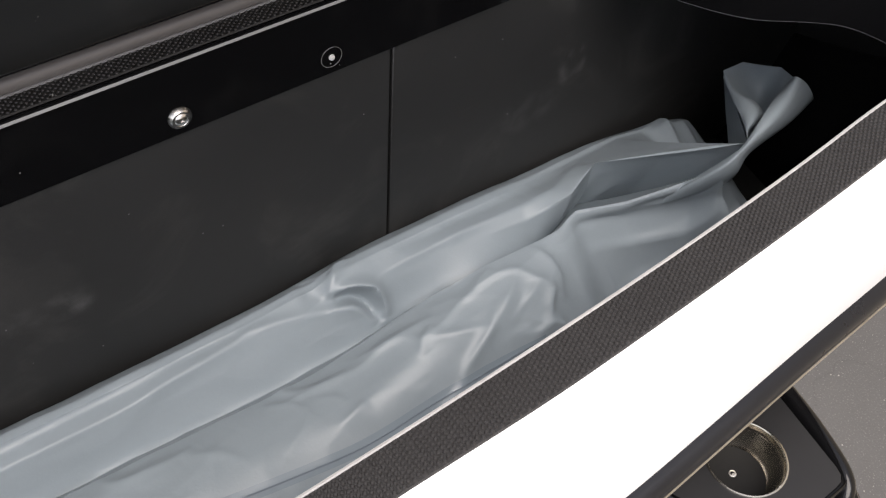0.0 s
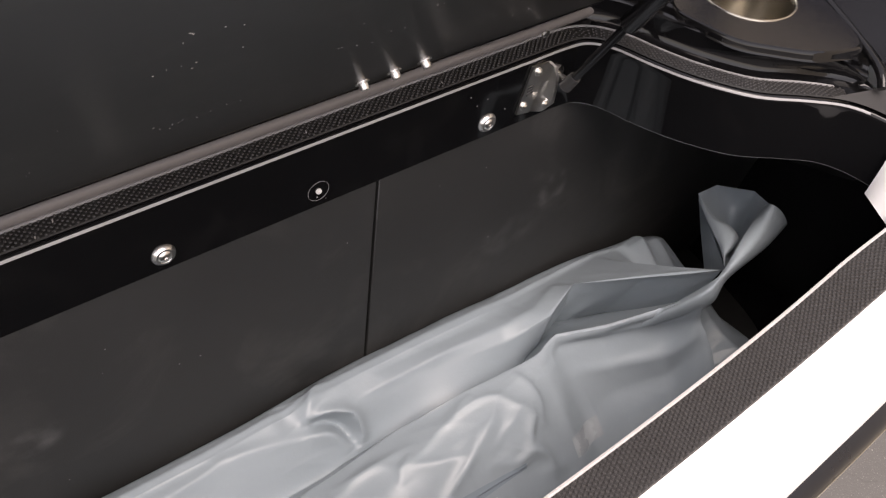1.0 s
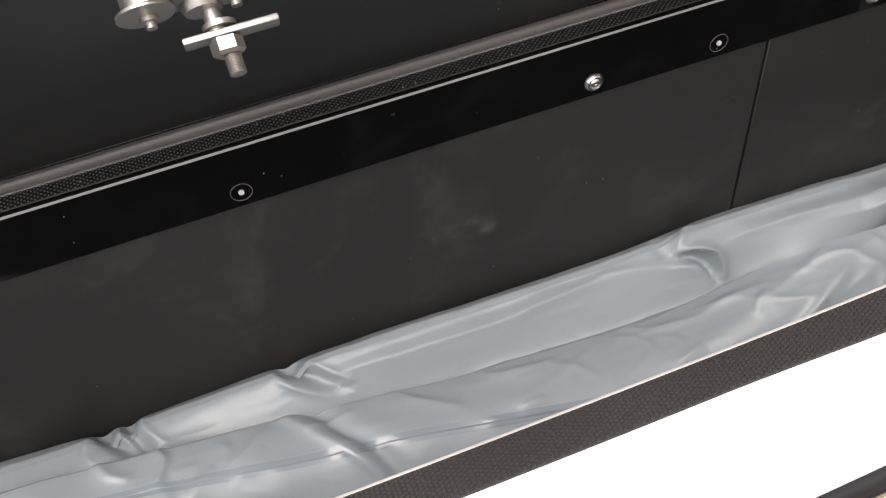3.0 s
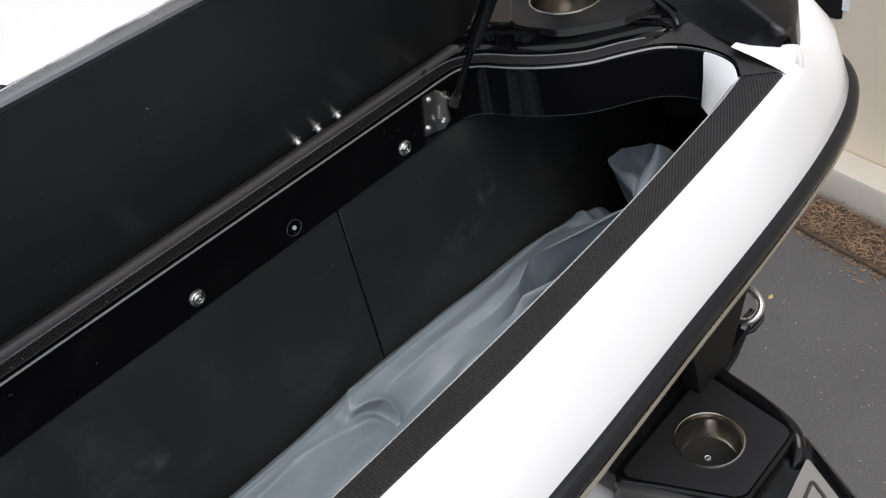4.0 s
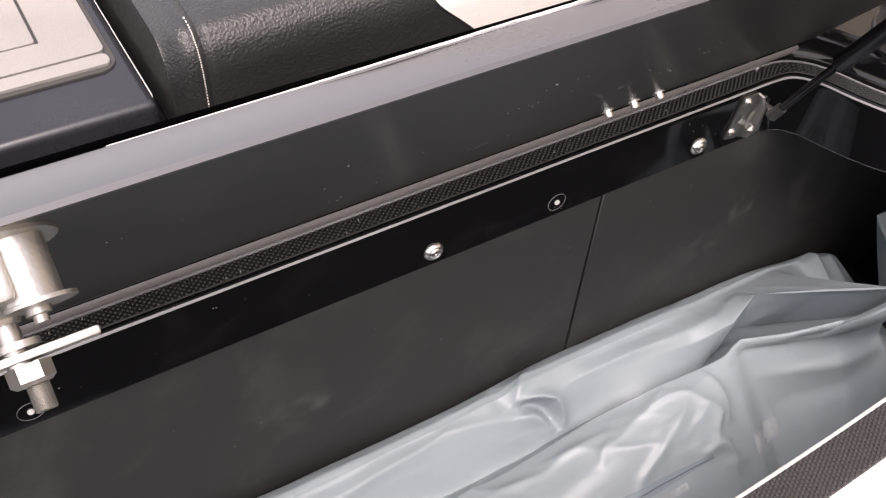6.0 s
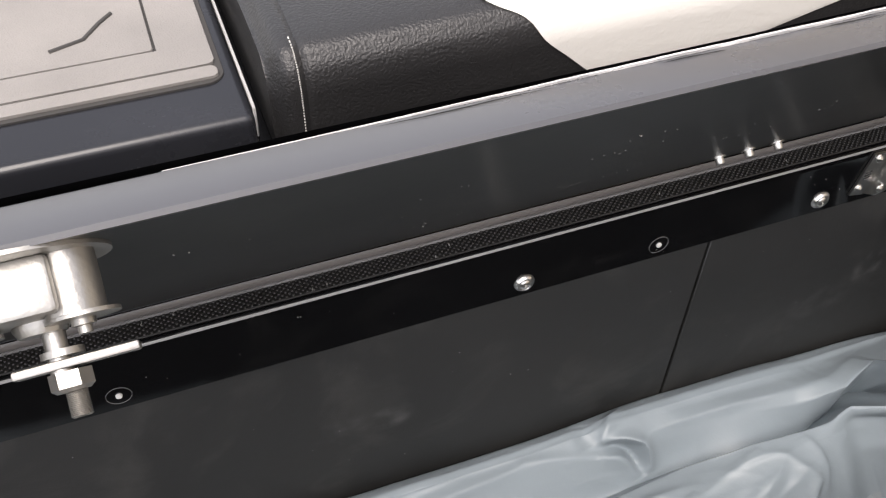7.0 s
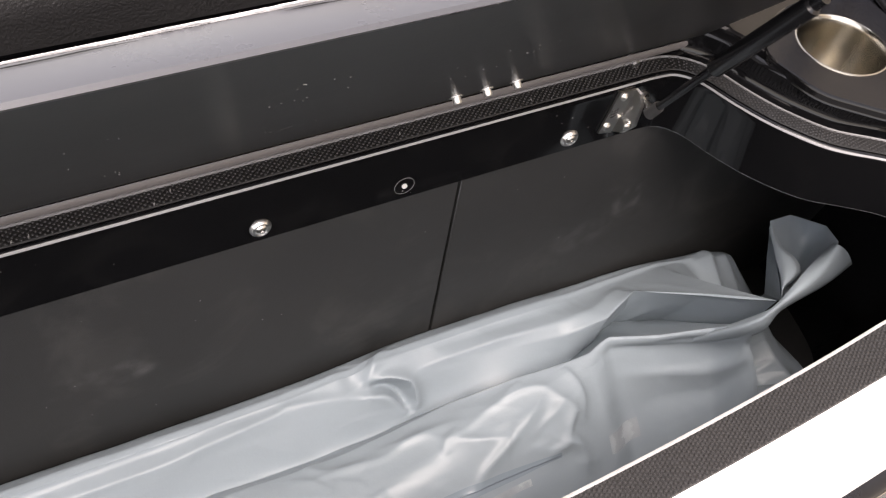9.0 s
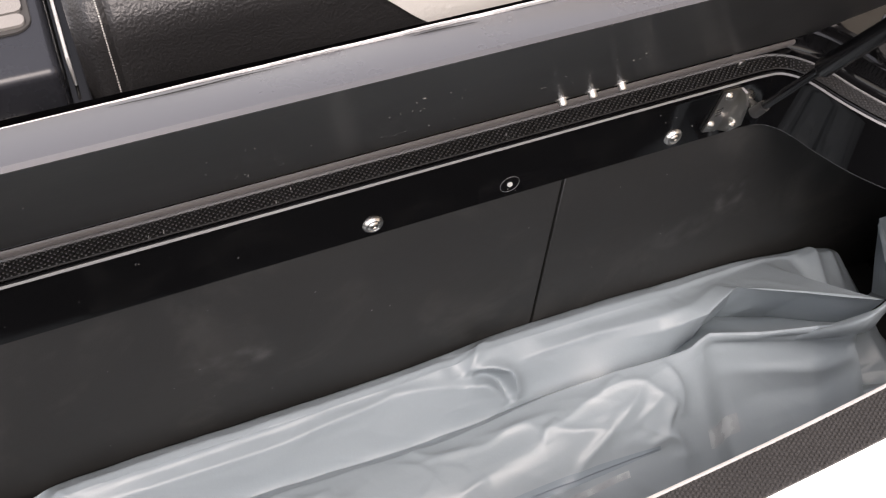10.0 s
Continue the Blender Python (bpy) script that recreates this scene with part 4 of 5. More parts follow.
for rw in range(6):
    for cl in range(48):
        gx = -0.235 + cl * 0.0118 + (0.0059 if rw % 2 else 0)
        gz = 0.027 - rw * 0.0098
        if gx > 0.312 - max(0.0, 0.012 - gz) * 0.75:
            continue
        for (vv, ff, r0, r1, y0, y1) in ((verts, faces, 0.0052, 0.0044, 0.1523, 0.1535), ):
            b = len(vv)
            for rr, yy in ((r0, y0), (r0 - 0.0003, y0 - 0.0008), (r1, y1)):
                for k in range(10):
                    a = 2 * math.pi * k / 10
                    vv.append(Vector((gx + rr * math.cos(a), yy, gz + rr * math.sin(a))))
            for q in (0, 10):
                for k in range(10):
                    ff.append((b + q + k, b + q + (k + 1) % 10, b + q + 10 + (k + 1) % 10, b + q + 10 + k))
        # black discs on the plate stand in for the holes' shaded depth
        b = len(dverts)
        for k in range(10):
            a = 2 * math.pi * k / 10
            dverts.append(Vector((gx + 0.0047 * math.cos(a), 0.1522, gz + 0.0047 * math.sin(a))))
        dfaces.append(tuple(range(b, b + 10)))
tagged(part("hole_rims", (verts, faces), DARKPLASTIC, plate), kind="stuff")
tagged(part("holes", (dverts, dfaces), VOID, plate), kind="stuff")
clear_plate = tagged(part("clear_plate", box(0.598, 0.672, 0.1535, 0.1575, -0.032, -0.008, 0.001, 1), CLEAR), "small clear plastic plate on the seat base", "plate")

hinges = []
for hx in (0.036, -0.12):
    h = new("butt_hinge")
    hinges.append(h)
    tagged(h, "polished steel barrel hinge on the step's edge", "hinge")
    for k in range(4):
        x0 = hx + k * 0.0205
        part("knuckle", tube([(x0, 0.1405, 0.0655), (x0 + 0.0195, 0.1405, 0.0655)], 0.0058, 18), STEEL, h)
    part("leaf", box(hx, hx + 0.081, 0.1415, 0.1495, 0.0605, 0.0625, 0.0004, 1), STEEL, h)

# the fore deck laid out above, scaled down about the camera to fit its view
FORE_FIT = Matrix.Translation((0.10, -0.48, 0.60)) @ Matrix.Scale(1 / 1.27, 4) @ Matrix.Translation((-0.10, 0.48, -0.60))
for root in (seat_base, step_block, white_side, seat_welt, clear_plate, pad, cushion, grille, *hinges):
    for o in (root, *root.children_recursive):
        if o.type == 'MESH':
            o.data.transform(FORE_FIT)

# ---- swim platform ----
PZ = -0.30
plat = new("swim_platform")
tagged(plat, "glossy black swim platform with a cup holder block", "swim platform")
blk = [(0.574, -0.330), (0.632, -0.464), (0.750, -0.462), (0.772, -0.326)]
ctr = (0.6825, -0.3975)


def chain(outline, levels):
    return loft([[Vector((ctr[0] + (x - ctr[0]) * s, ctr[1] + (y - ctr[1]) * s, z)) for x, y in outline] for s, z in levels], closed=True)


blk = soften(blk)
ins = [(ctr[0] + (x - ctr[0]) * 0.94, ctr[1] + (y - ctr[1]) * 0.94) for x, y in blk]
part("block_top", radial_plate(0.6825, -0.389, 0.0385, ins, lambda x, y: PZ, 3), PLATMAT, plat)
part("block_edge", chain(blk, [(0.94, PZ), (0.955, PZ - 0.003), (0.97, PZ - 0.003), (0.985, PZ + 0.0005), (1.01, PZ - 0.001), (1.03, PZ - 0.007), (1.035, PZ - 0.016), (1.02, PZ - 0.020), (1.045, PZ - 0.044), (1.04, PZ - 0.05), (0.98, PZ - 0.052)]), GLOSS, plat)
cup_holder(0.6825, -0.389, PZ, 0.0385, 0.040)
ctr = (0.61, -0.59)
wing = soften([(0.590, -0.440), (0.745, -0.440), (0.772, -0.462), (0.694, -0.600), (0.60, -0.77), (0.42, -0.72), (0.48, -0.50)])
part("wing", chain(wing, [(0.0, PZ - 0.030), (0.80, PZ - 0.030), (0.84, PZ - 0.026), (0.93, PZ - 0.024), (0.98, PZ - 0.028), (1.0, PZ - 0.040), (0.99, PZ - 0.08)]), GLOSS, plat)


def sheet(poly, z0, z1):
    return loft([[Vector((x, y, z)) for x, y in poly] for z in (z0, z1)], closed=True, caps=True)


part("wing_pad", sheet(soften([(0.738, -0.481), (0.678, -0.583), (0.60, -0.71), (0.47, -0.67), (0.545, -0.535), (0.611, -0.499)], 0.06), PZ - 0.0295, PZ - 0.0225), PAD, plat, "grey foam pad")
loop = [Vector((x, y, PZ - 0.0222)) for x, y in soften([(0.712, -0.500), (0.667, -0.575), (0.60, -0.685), (0.50, -0.655), (0.565, -0.548), (0.620, -0.517)], 0.06)]
part("pad_line", tube(loop + [loop[0]], 0.0022, 6), GROOVE, plat, "dark cut line")
part("mount", box(0.585, 0.775, -0.350, -0.24, PZ - 0.05, PZ - 0.012, 0.004, 2), BLACKMETAL, plat)
part("arm", tube([(0.745, -0.31, PZ - 0.02), (0.80, -0.30, -0.42), (0.85, -0.28, -0.7)], [0.022, 0.02, 0.02], 14), BLACKMETAL, plat)
part("trim_edge", tube(spline([(0.770, -0.300, PZ - 0.020), (0.782, -0.322, PZ - 0.006), (0.776, -0.360, PZ - 0.004), (0.766, -0.410, PZ - 0.004), (0.752, -0.454, PZ - 0.006), (0.737, -0.470, PZ - 0.016), (0.722, -0.474, PZ - 0.042)], 6), [0.006] + [0.0085] * 34 + [0.007, 0.006], 14), GLOSS, plat, "rounded glossy edge")
tagged(part("hull_step", box(-0.9, 0.612, -0.440, -0.27, PZ - 0.10, PZ - 0.056, 0.004, 2), WHITE), "white gelcoat step below the rail", "hull", kind="structure")
tagged(part("hull_side", flat_rings(RUBP, [(-0.012, -0.125), (-0.11, -0.35), (-0.20, -0.46), (-0.32, -0.9)]), GLOSS), "dark lower hull side", "hull", kind="structure")

eye = new("tow_eye")
tagged(eye, "polished steel towing eye on the transom", "tow eye")
ring = spline([(0.800, -0.352, -0.166), (0.800, -0.372, -0.168), (0.794, -0.386, -0.174), (0.784, -0.390, -0.181), (0.774, -0.385, -0.188), (0.771, -0.372, -0.192), (0.771, -0.352, -0.194)], 5)
part("loop", tube(ring, 0.0046, 12), STEEL, eye)
part("plate", box(0.772, 0.802, -0.357, -0.350, -0.205, -0.165, 0.002, 2), STEEL, eye)
strap = new("safety_strap")
tagged(strap, "black strap with a hook hanging from the eye", "strap")
part("webbing", tube([(0.790, -0.380, -0.186), (0.772, -0.378, -0.200), (0.758, -0.370, -0.235), (0.757, -0.352, -0.29), (0.77, -0.335, -0.36)], [0.004, 0.008, 0.010, 0.009, 0.008], 8), BLACKMETAL, strap)
part("hook", tube([(0.795, -0.388, -0.182), (0.786, -0.392, -0.192), (0.776, -0.388, -0.202), (0.772, -0.380, -0.208)], 0.0035, 8), BLACKMETAL, strap)

# eye and strap, scaled away from the camera to fit its view, under the rail
DEEPER = Matrix.Translation((0.063, -0.764, 0.598)) @ Matrix.Scale(1.12, 4) @ Matrix.Translation((-0.063, 0.764, -0.598))
for root in (eye, strap):
    for o in root.children_recursive:
        o.data.transform(DEEPER)

# added block standing in for the dark hull corner under the rail
tagged(part("hull_bracket", loft([[Vector((x, y, z)) for x, z in soften([(0.705, -0.128), (0.878, -0.128), (0.800, -0.30), (0.735, -0.30)], 0.04)] for y in (-0.345, -0.322)], closed=True, caps=True), SHADOWBLACK), "black block standing in for the dark hull corner below the rail", "bracket", kind="structure")

# ---- ground ----
GZ = -1.5
tagged(part("ground", box(-80, 80, -80, 80, GZ - 0.2, GZ), ASPHALT), "grey worn asphalt with cracks and pale grit", "ground", kind="structure")
LEAN = pose(0, 0, 0, 0, 0, -13.0)


def outdoors(name, data, mat, label, cat):
    v = data
    v.transform(Matrix.Translation((2.315, 0, 0)) @ LEAN)
    return tagged(part(name, v, mat), label, cat, kind="structure")


outdoors("mulch_bed", box(0.0, 0.175, -12, 20, GZ + 0.001, GZ + 0.02, 0.004, 1), MULCH, "brown bark mulch strip along the wall", "mulch")
outdoors("pavement", box(0.175, 0.29, -12, 20, GZ, GZ + 0.15, 0.012, 2), CONCRETE, "pale concrete kerb", "kerb")
outdoors("wall_east", box(0.29, 0.6, -12, 20, GZ, 2.2, 0.004, 1), STUCCO, "beige rendered wall", "wall")
random.seed(3)
verts, faces = [], []
for k in range(5200):
    u, w = random.uniform(-0.02, 0.168), random.uniform(-1.2, 1.6)
    if random.random() < 0.06:
        u = random.uniform(-0.07, 0.0)
    c = (Matrix.Translation((2.315, 0, 0)) @ LEAN) @ Vector((u, w, GZ + 0.022 + random.uniform(0, 0.02)))
    if u < 0:
        c.z = GZ + 0.004
    l, wd = random.uniform(0.008, 0.030), random.uniform(0.0016, 0.0042)
    e = Euler((random.uniform(-0.5, 0.5), random.uniform(-0.5, 0.5), random.uniform(0, 6.3))).to_matrix()
    b = len(verts)
    for sx, sy, sz in ((-1, -1, 0), (1, -1, 0), (1, 1, 0), (-1, 1, 0), (0, 0, 0.6)):
        verts.append(c + e @ Vector((sx * l / 2, sy * wd / 2, sz * wd)))
    faces += [(b, b + 1, b + 4), (b + 1, b + 2, b + 4), (b + 2, b + 3, b + 4), (b + 3, b, b + 4), (b + 3, b + 2, b + 1, b)]
tagged(part("bark_chips", (verts, faces), CHIPS), "loose brown bark chips", "mulch", kind="stuff")
verts, faces = [], []
for k in range(420):
    c = Vector((random.uniform(0.9, 2.3), random.uniform(-1.0, 0.9), GZ + 0.001))
    r = random.uniform(0.0008, 0.0026)
    b = len(verts)
    for q in range(5):
        verts.append(c + Vector((r * math.cos(q * 1.257), r * math.sin(q * 1.257), 0)))
    verts.append(c + Vector((0, 0, r)))
    faces += [(b + q, b + (q + 1) % 5, b + 5) for q in range(5)]
tagged(part("grit", (verts, faces), GRIT), "pale grit scattered on the asphalt", "grit", kind="stuff")
tagged(part("fallen_leaf", loft([[Vector((2.063 + 0.012 * s, 0.243 + w * 0.008 * math.sin(math.pi * (s + 1) / 2), GZ + 0.006 - 0.004 * w * w)) for w in (-1, 0, 1)] for s in np.linspace(-1, 1, 7)]), LEAFMAT), "small dry yellow leaf on the asphalt", "leaf")
# added box standing in for an unidentified black shape, set against the wall
cab = new("wall_cabinet")
tagged(cab, "black box standing in for an unidentified dark shape, with pale lettering bars", "cabinet")
part("body", box(2.70, 2.87, 0.33, 0.565, -0.90, 0.3, 0.01, 2), BLACKMETAL, cab)
for k in range(2):
    part("bar", box(2.695, 2.699, 0.355, 0.38, -0.86 + 0.10 * k, -0.80 + 0.10 * k, 0.0, 1), WHITE, cab, "pale bar of lettering")


# ---- the bag ----
# cross-sections by place along the locker: back edge on the wall, shoulder, back lobe, valley, ridge, front lobe in three steps, foot
SECTIONS = [
    (-0.98, ((-0.06, -0.40), (-0.08, -0.38), (-0.10, -0.37), (-0.13, -0.35), (-0.16, -0.33), (-0.19, -0.34), (-0.22, -0.36), (-0.26, -0.39), (-0.29, -0.415))),
    (-0.88, ((-0.035, -0.325), (-0.055, -0.305), (-0.085, -0.298), (-0.13, -0.25), (-0.165, -0.18), (-0.19, -0.20), (-0.23, -0.27), (-0.27, -0.35), (-0.295, -0.415))),
    (-0.78, ((-0.014, -0.266), (-0.045, -0.251), (-0.078, -0.262), (-0.125, -0.23), (-0.158, -0.152), (-0.18, -0.19), (-0.22, -0.265), (-0.27, -0.34), (-0.30, -0.415))),
    (-0.68, ((-0.004, -0.238), (-0.035, -0.225), (-0.075, -0.245), (-0.115, -0.232), (-0.148, -0.158), (-0.178, -0.185), (-0.22, -0.255), (-0.27, -0.34), (-0.30, -0.415))),
    (-0.52, ((-0.004, -0.232), (-0.03, -0.219), (-0.066, -0.238), (-0.10, -0.226), (-0.134, -0.154), (-0.165, -0.172), (-0.21, -0.245), (-0.265, -0.335), (-0.30, -0.415))),
    (-0.32, ((-0.004, -0.258), (-0.03, -0.243), (-0.058, -0.246), (-0.088, -0.225), (-0.119, -0.148), (-0.158, -0.156), (-0.21, -0.235), (-0.26, -0.33), (-0.30, -0.415))),
    (-0.20, ((-0.003, -0.268), (-0.028, -0.248), (-0.052, -0.252), (-0.073, -0.248), (-0.094, -0.193), (-0.14, -0.192), (-0.20, -0.258), (-0.255, -0.335), (-0.30, -0.415))),
    (0.00, ((-0.002, -0.261), (-0.024, -0.247), (-0.046, -0.264), (-0.068, -0.282), (-0.086, -0.240), (-0.135, -0.233), (-0.198, -0.278), (-0.25, -0.34), (-0.30, -0.415))),
    (0.20, ((0.0, -0.267), (-0.021, -0.254), (-0.045, -0.274), (-0.070, -0.303), (-0.086, -0.277), (-0.138, -0.268), (-0.20, -0.300), (-0.25, -0.35), (-0.30, -0.415))),
    (0.37, ((0.0, -0.272), (-0.020, -0.262), (-0.046, -0.281), (-0.075, -0.309), (-0.088, -0.290), (-0.138, -0.281), (-0.20, -0.308), (-0.25, -0.355), (-0.30, -0.415))),
    (0.50, ((0.002, -0.266), (-0.020, -0.254), (-0.046, -0.274), (-0.075, -0.305), (-0.090, -0.268), (-0.135, -0.262), (-0.19, -0.298), (-0.25, -0.355), (-0.30, -0.415))),
    (0.60, ((0.002, -0.270), (-0.021, -0.256), (-0.052, -0.268), (-0.088, -0.287), (-0.104, -0.240), (-0.142, -0.246), (-0.19, -0.288), (-0.25, -0.355), (-0.30, -0.415))),
]
# the gathered end, where a key may also be shifted along the locker: folds A and B run to the knot, then the sheet drops
GATHER = [
    (0.67, ((0.002, -0.273), (-0.023, -0.258), (-0.062, -0.266), (-0.083, -0.298, 0.002), (-0.108, -0.240), (-0.140, -0.257), (-0.19, -0.304), (-0.25, -0.365), (-0.30, -0.415))),
    (0.71, ((0.001, -0.277), (-0.023, -0.263), (-0.070, -0.249, 0.017), (-0.070, -0.306, 0.006), (-0.101, -0.236, -0.005), (-0.126, -0.268), (-0.178, -0.320), (-0.24, -0.375), (-0.30, -0.415))),
    (0.76, ((0.0, -0.278), (-0.022, -0.265), (-0.056, -0.238, 0.012), (-0.036, -0.332, 0.014), (-0.121, -0.235, -0.003), (-0.137, -0.276), (-0.180, -0.322), (-0.24, -0.375), (-0.30, -0.415))),
    (0.81, ((-0.002, -0.280), (-0.021, -0.269), (-0.105, -0.211, 0.017), (-0.062, -0.326, 0.026), (-0.150, -0.206, -0.005), (-0.163, -0.258), (-0.195, -0.306), (-0.238, -0.36), (-0.29, -0.415))),
    (0.85, ((-0.004, -0.284), (-0.020, -0.273), (-0.163, -0.170, 0.018), (-0.138, -0.255, 0.022), (-0.177, -0.169, -0.032), (-0.182, -0.216, -0.014), (-0.200, -0.250, -0.004), (-0.226, -0.30, 0.0), (-0.275, -0.40))),
    (0.862, ((-0.005, -0.285), (-0.021, -0.275), (-0.150, -0.225, 0.012), (-0.160, -0.262, 0.010), (-0.172, -0.290), (-0.182, -0.312), (-0.200, -0.330), (-0.222, -0.350), (-0.270, -0.415))),
    (0.90, ((-0.008, -0.290), (-0.024, -0.282), (-0.098, -0.295), (-0.135, -0.345), (-0.160, -0.352), (-0.186, -0.335), (-0.212, -0.298), (-0.236, -0.318), (-0.270, -0.415))),
    (0.93, ((-0.010, -0.294), (-0.026, -0.287), (-0.095, -0.302), (-0.135, -0.352), (-0.158, -0.366), (-0.180, -0.368), (-0.205, -0.366), (-0.232, -0.378), (-0.270, -0.415))),
    (0.965, ((-0.014, -0.304), (-0.030, -0.296, 0.003), (-0.095, -0.315), (-0.135, -0.345), (-0.160, -0.350), (-0.188, -0.352), (-0.214, -0.362), (-0.240, -0.385), (-0.275, -0.416))),
    (0.985, ((-0.030, -0.335), (-0.060, -0.330), (-0.105, -0.340), (-0.140, -0.356), (-0.165, -0.360), (-0.190, -0.364), (-0.215, -0.374), (-0.240, -0.392), (-0.27, -0.416))),
    (1.005, ((-0.05, -0.39), (-0.07, -0.385), (-0.10, -0.380), (-0.13, -0.375), (-0.16, -0.37), (-0.19, -0.37), (-0.215, -0.38), (-0.235, -0.40), (-0.265, -0.417))),
    (1.02, ((-0.06, -0.41), (-0.07, -0.41), (-0.10, -0.412), (-0.13, -0.414), (-0.16, -0.415), (-0.19, -0.416), (-0.22, -0.416), (-0.24, -0.417), (-0.26, -0.418))),
]
SECTIONS += GATHER
NX, NV = 860, 230


def pchip(xk, yk, xq):
    """Smooth interpolation that does not overshoot."""
    xk, yk = np.asarray(xk, float), np.asarray(yk, float)
    h = np.diff(xk)
    sl = np.diff(yk) / h
    dd = np.zeros(len(xk))
    for i in range(1, len(xk) - 1):
        if sl[i - 1] * sl[i] > 0:
            w1, w2 = 2 * h[i] + h[i - 1], h[i] + 2 * h[i - 1]
            dd[i] = (w1 + w2) / (w1 / sl[i - 1] + w2 / sl[i])
    dd[0], dd[-1] = sl[0], sl[-1]
    k = np.clip(np.searchsorted(xk, xq) - 1, 0, len(h) - 1)
    t = (xq - xk[k]) / h[k]
    return (2 * t ** 3 - 3 * t ** 2 + 1) * yk[k] + (t ** 3 - 2 * t ** 2 + t) * h[k] * dd[k] + (-2 * t ** 3 + 3 * t ** 2) * yk[k + 1] + (t ** 3 - t ** 2) * h[k] * dd[k + 1]


xq = np.linspace(-0.98, 1.02, NX)
vq = np.linspace(0, 1, NV)
xk = [s[0] for s in SECTIONS]
VK = [0.0, 0.10, 0.17, 0.27, 0.385, 0.45, 0.58, 0.74, 0.88, 1.0]
lin = np.array([smoothstep(0.67, 0.72, x) for x in xq])


def keyed(j, c):
    vals = [(tuple(s[1][j]) + (0.0,))[c] for s in SECTIONS]
    share = lin * (1.0 if j < 5 else 0.0)
    return (1 - share) * pchip(xk, vals, xq) + share * np.interp(xq, xk, vals)


by = [np.full(NX, 0.0)] + [keyed(j, 0) for j in range(9)]
bz = [np.full(NX, -0.415)] + [keyed(j, 1) for j in range(9)]
bx = [np.zeros(NX)] + [keyed(j, 2) for j in range(9)]
Y, Z, X = np.zeros((NX, NV)), np.zeros((NX, NV)), np.zeros((NX, NV))
soft = np.array([1 - 0.8 * smoothstep(0.46, 0.56, v) for v in vq])
for i in range(NX):
    flat = 0.25 + 0.25 * smoothstep(-0.4, 0.1, xq[i]) + 0.05 * smoothstep(0.58, 0.68, xq[i])
    for grid, keys in ((Y, by), (Z, bz), (X, bx)):
        kv = [c[i] for c in keys]
        share = flat * soft
        grid[i] = (1 - share) * pchip(VK, kv, vq) + share * np.interp(vq, VK, kv)
XG = np.repeat(xq[:, None], NV, 1)
X += XG
VG = np.repeat(vq[None, :], NX, 0)
U = VG * 0.46


def line_distance(pts):
    """Signed distance, and place along, to a polyline in the sheet's own metres."""
    best, where, side = np.full((NX, NV), 9.0), np.zeros((NX, NV)), np.ones((NX, NV))
    total = 0.0
    seg = [(pts[i], pts[i + 1]) for i in range(len(pts) - 1)]
    length = sum(math.dist((a[0], a[1] * 0.46), (b[0], b[1] * 0.46)) for a, b in seg)
    for a, b in seg:
        ax, au, bx, bu = a[0], a[1] * 0.46, b[0], b[1] * 0.46
        l2 = (bx - ax) ** 2 + (bu - au) ** 2
        t = np.clip(((XG - ax) * (bx - ax) + (U - au) * (bu - au)) / l2, 0, 1)
        dist = np.hypot(XG - ax - t * (bx - ax), U - au - t * (bu - au))
        w = (total + t * math.sqrt(l2)) / length
        cr = (bx - ax) * (U - au) - (bu - au) * (XG - ax)
        m = dist < best
        best[m], where[m], side[m] = dist[m], w[m], np.sign(cr[m])
        total += math.sqrt(l2)
    return best, where, side


H = np.zeros((NX, NV))


def bend(pts, n=6):
    """Round the corners of a fold's line."""
    return [(p.x, p.y) for p in spline([(a, b, 0) for a, b in pts], n)]


def crease(pts, amp, wa, wb, power=1.15, taper=True):
    """A raised or sunk fold along a line: wa wide on its near side (larger v when drawn to +x), wb on the other."""
    d, w, s = line_distance(bend(pts))
    wd = np.where(s > 0, wa, wb) * (0.7 if amp > 0 else 1.0)
    d = np.sqrt(d * d + 0.0022 ** 2) - 0.0022
    H[:] += 0.75 * amp * np.exp(-(d / wd) ** power) * (np.sin(np.pi * np.clip(w, 0.02, 0.98)) ** 0.5 if taper else 1.0)


# hem and lobe behind, with its long bright shoulder
crease([(-0.7, 0.152), (-0.3, 0.15), (0.2, 0.15), (0.46, 0.148), (0.70, 0.15), (0.90, 0.15)], 0.0025, 0.004, 0.006, taper=False)
crease([(0.0, 0.19), (0.20, 0.190), (0.30, 0.182), (0.40, 0.175)], -0.005, 0.011, 0.011, 1.8)
crease([(0.02, 0.232), (0.126, 0.235), (0.211, 0.238), (0.269, 0.222), (0.337, 0.206), (0.362, 0.198), (0.433, 0.25), (0.476, 0.305)], 0.0065, 0.022, 0.010)
crease([(0.483, 0.238), (0.566, 0.233), (0.655, 0.233), (0.719, 0.225), (0.78, 0.20)], 0.0065, 0.018, 0.012)
crease([(0.50, 0.185), (0.60, 0.185), (0.72, 0.18)], -0.004, 0.010, 0.010, 1.8)
# the swirl under the small peak
crease([(0.476, 0.125), (0.455, 0.169), (0.443, 0.217)], 0.006, 0.006, 0.012)
crease([(0.436, 0.13), (0.428, 0.17), (0.43, 0.22)], -0.006, 0.010, 0.010, 1.8)
crease([(0.446, 0.215), (0.468, 0.225), (0.486, 0.258), (0.490, 0.312), (0.486, 0.356)], 0.015, 0.006, 0.010)
crease([(0.443, 0.232), (0.462, 0.25), (0.474, 0.285), (0.480, 0.340)], -0.018, 0.006, 0.006)
crease([(0.44, 0.26), (0.458, 0.275), (0.470, 0.315), (0.478, 0.356)], 0.010, 0.014, 0.005)
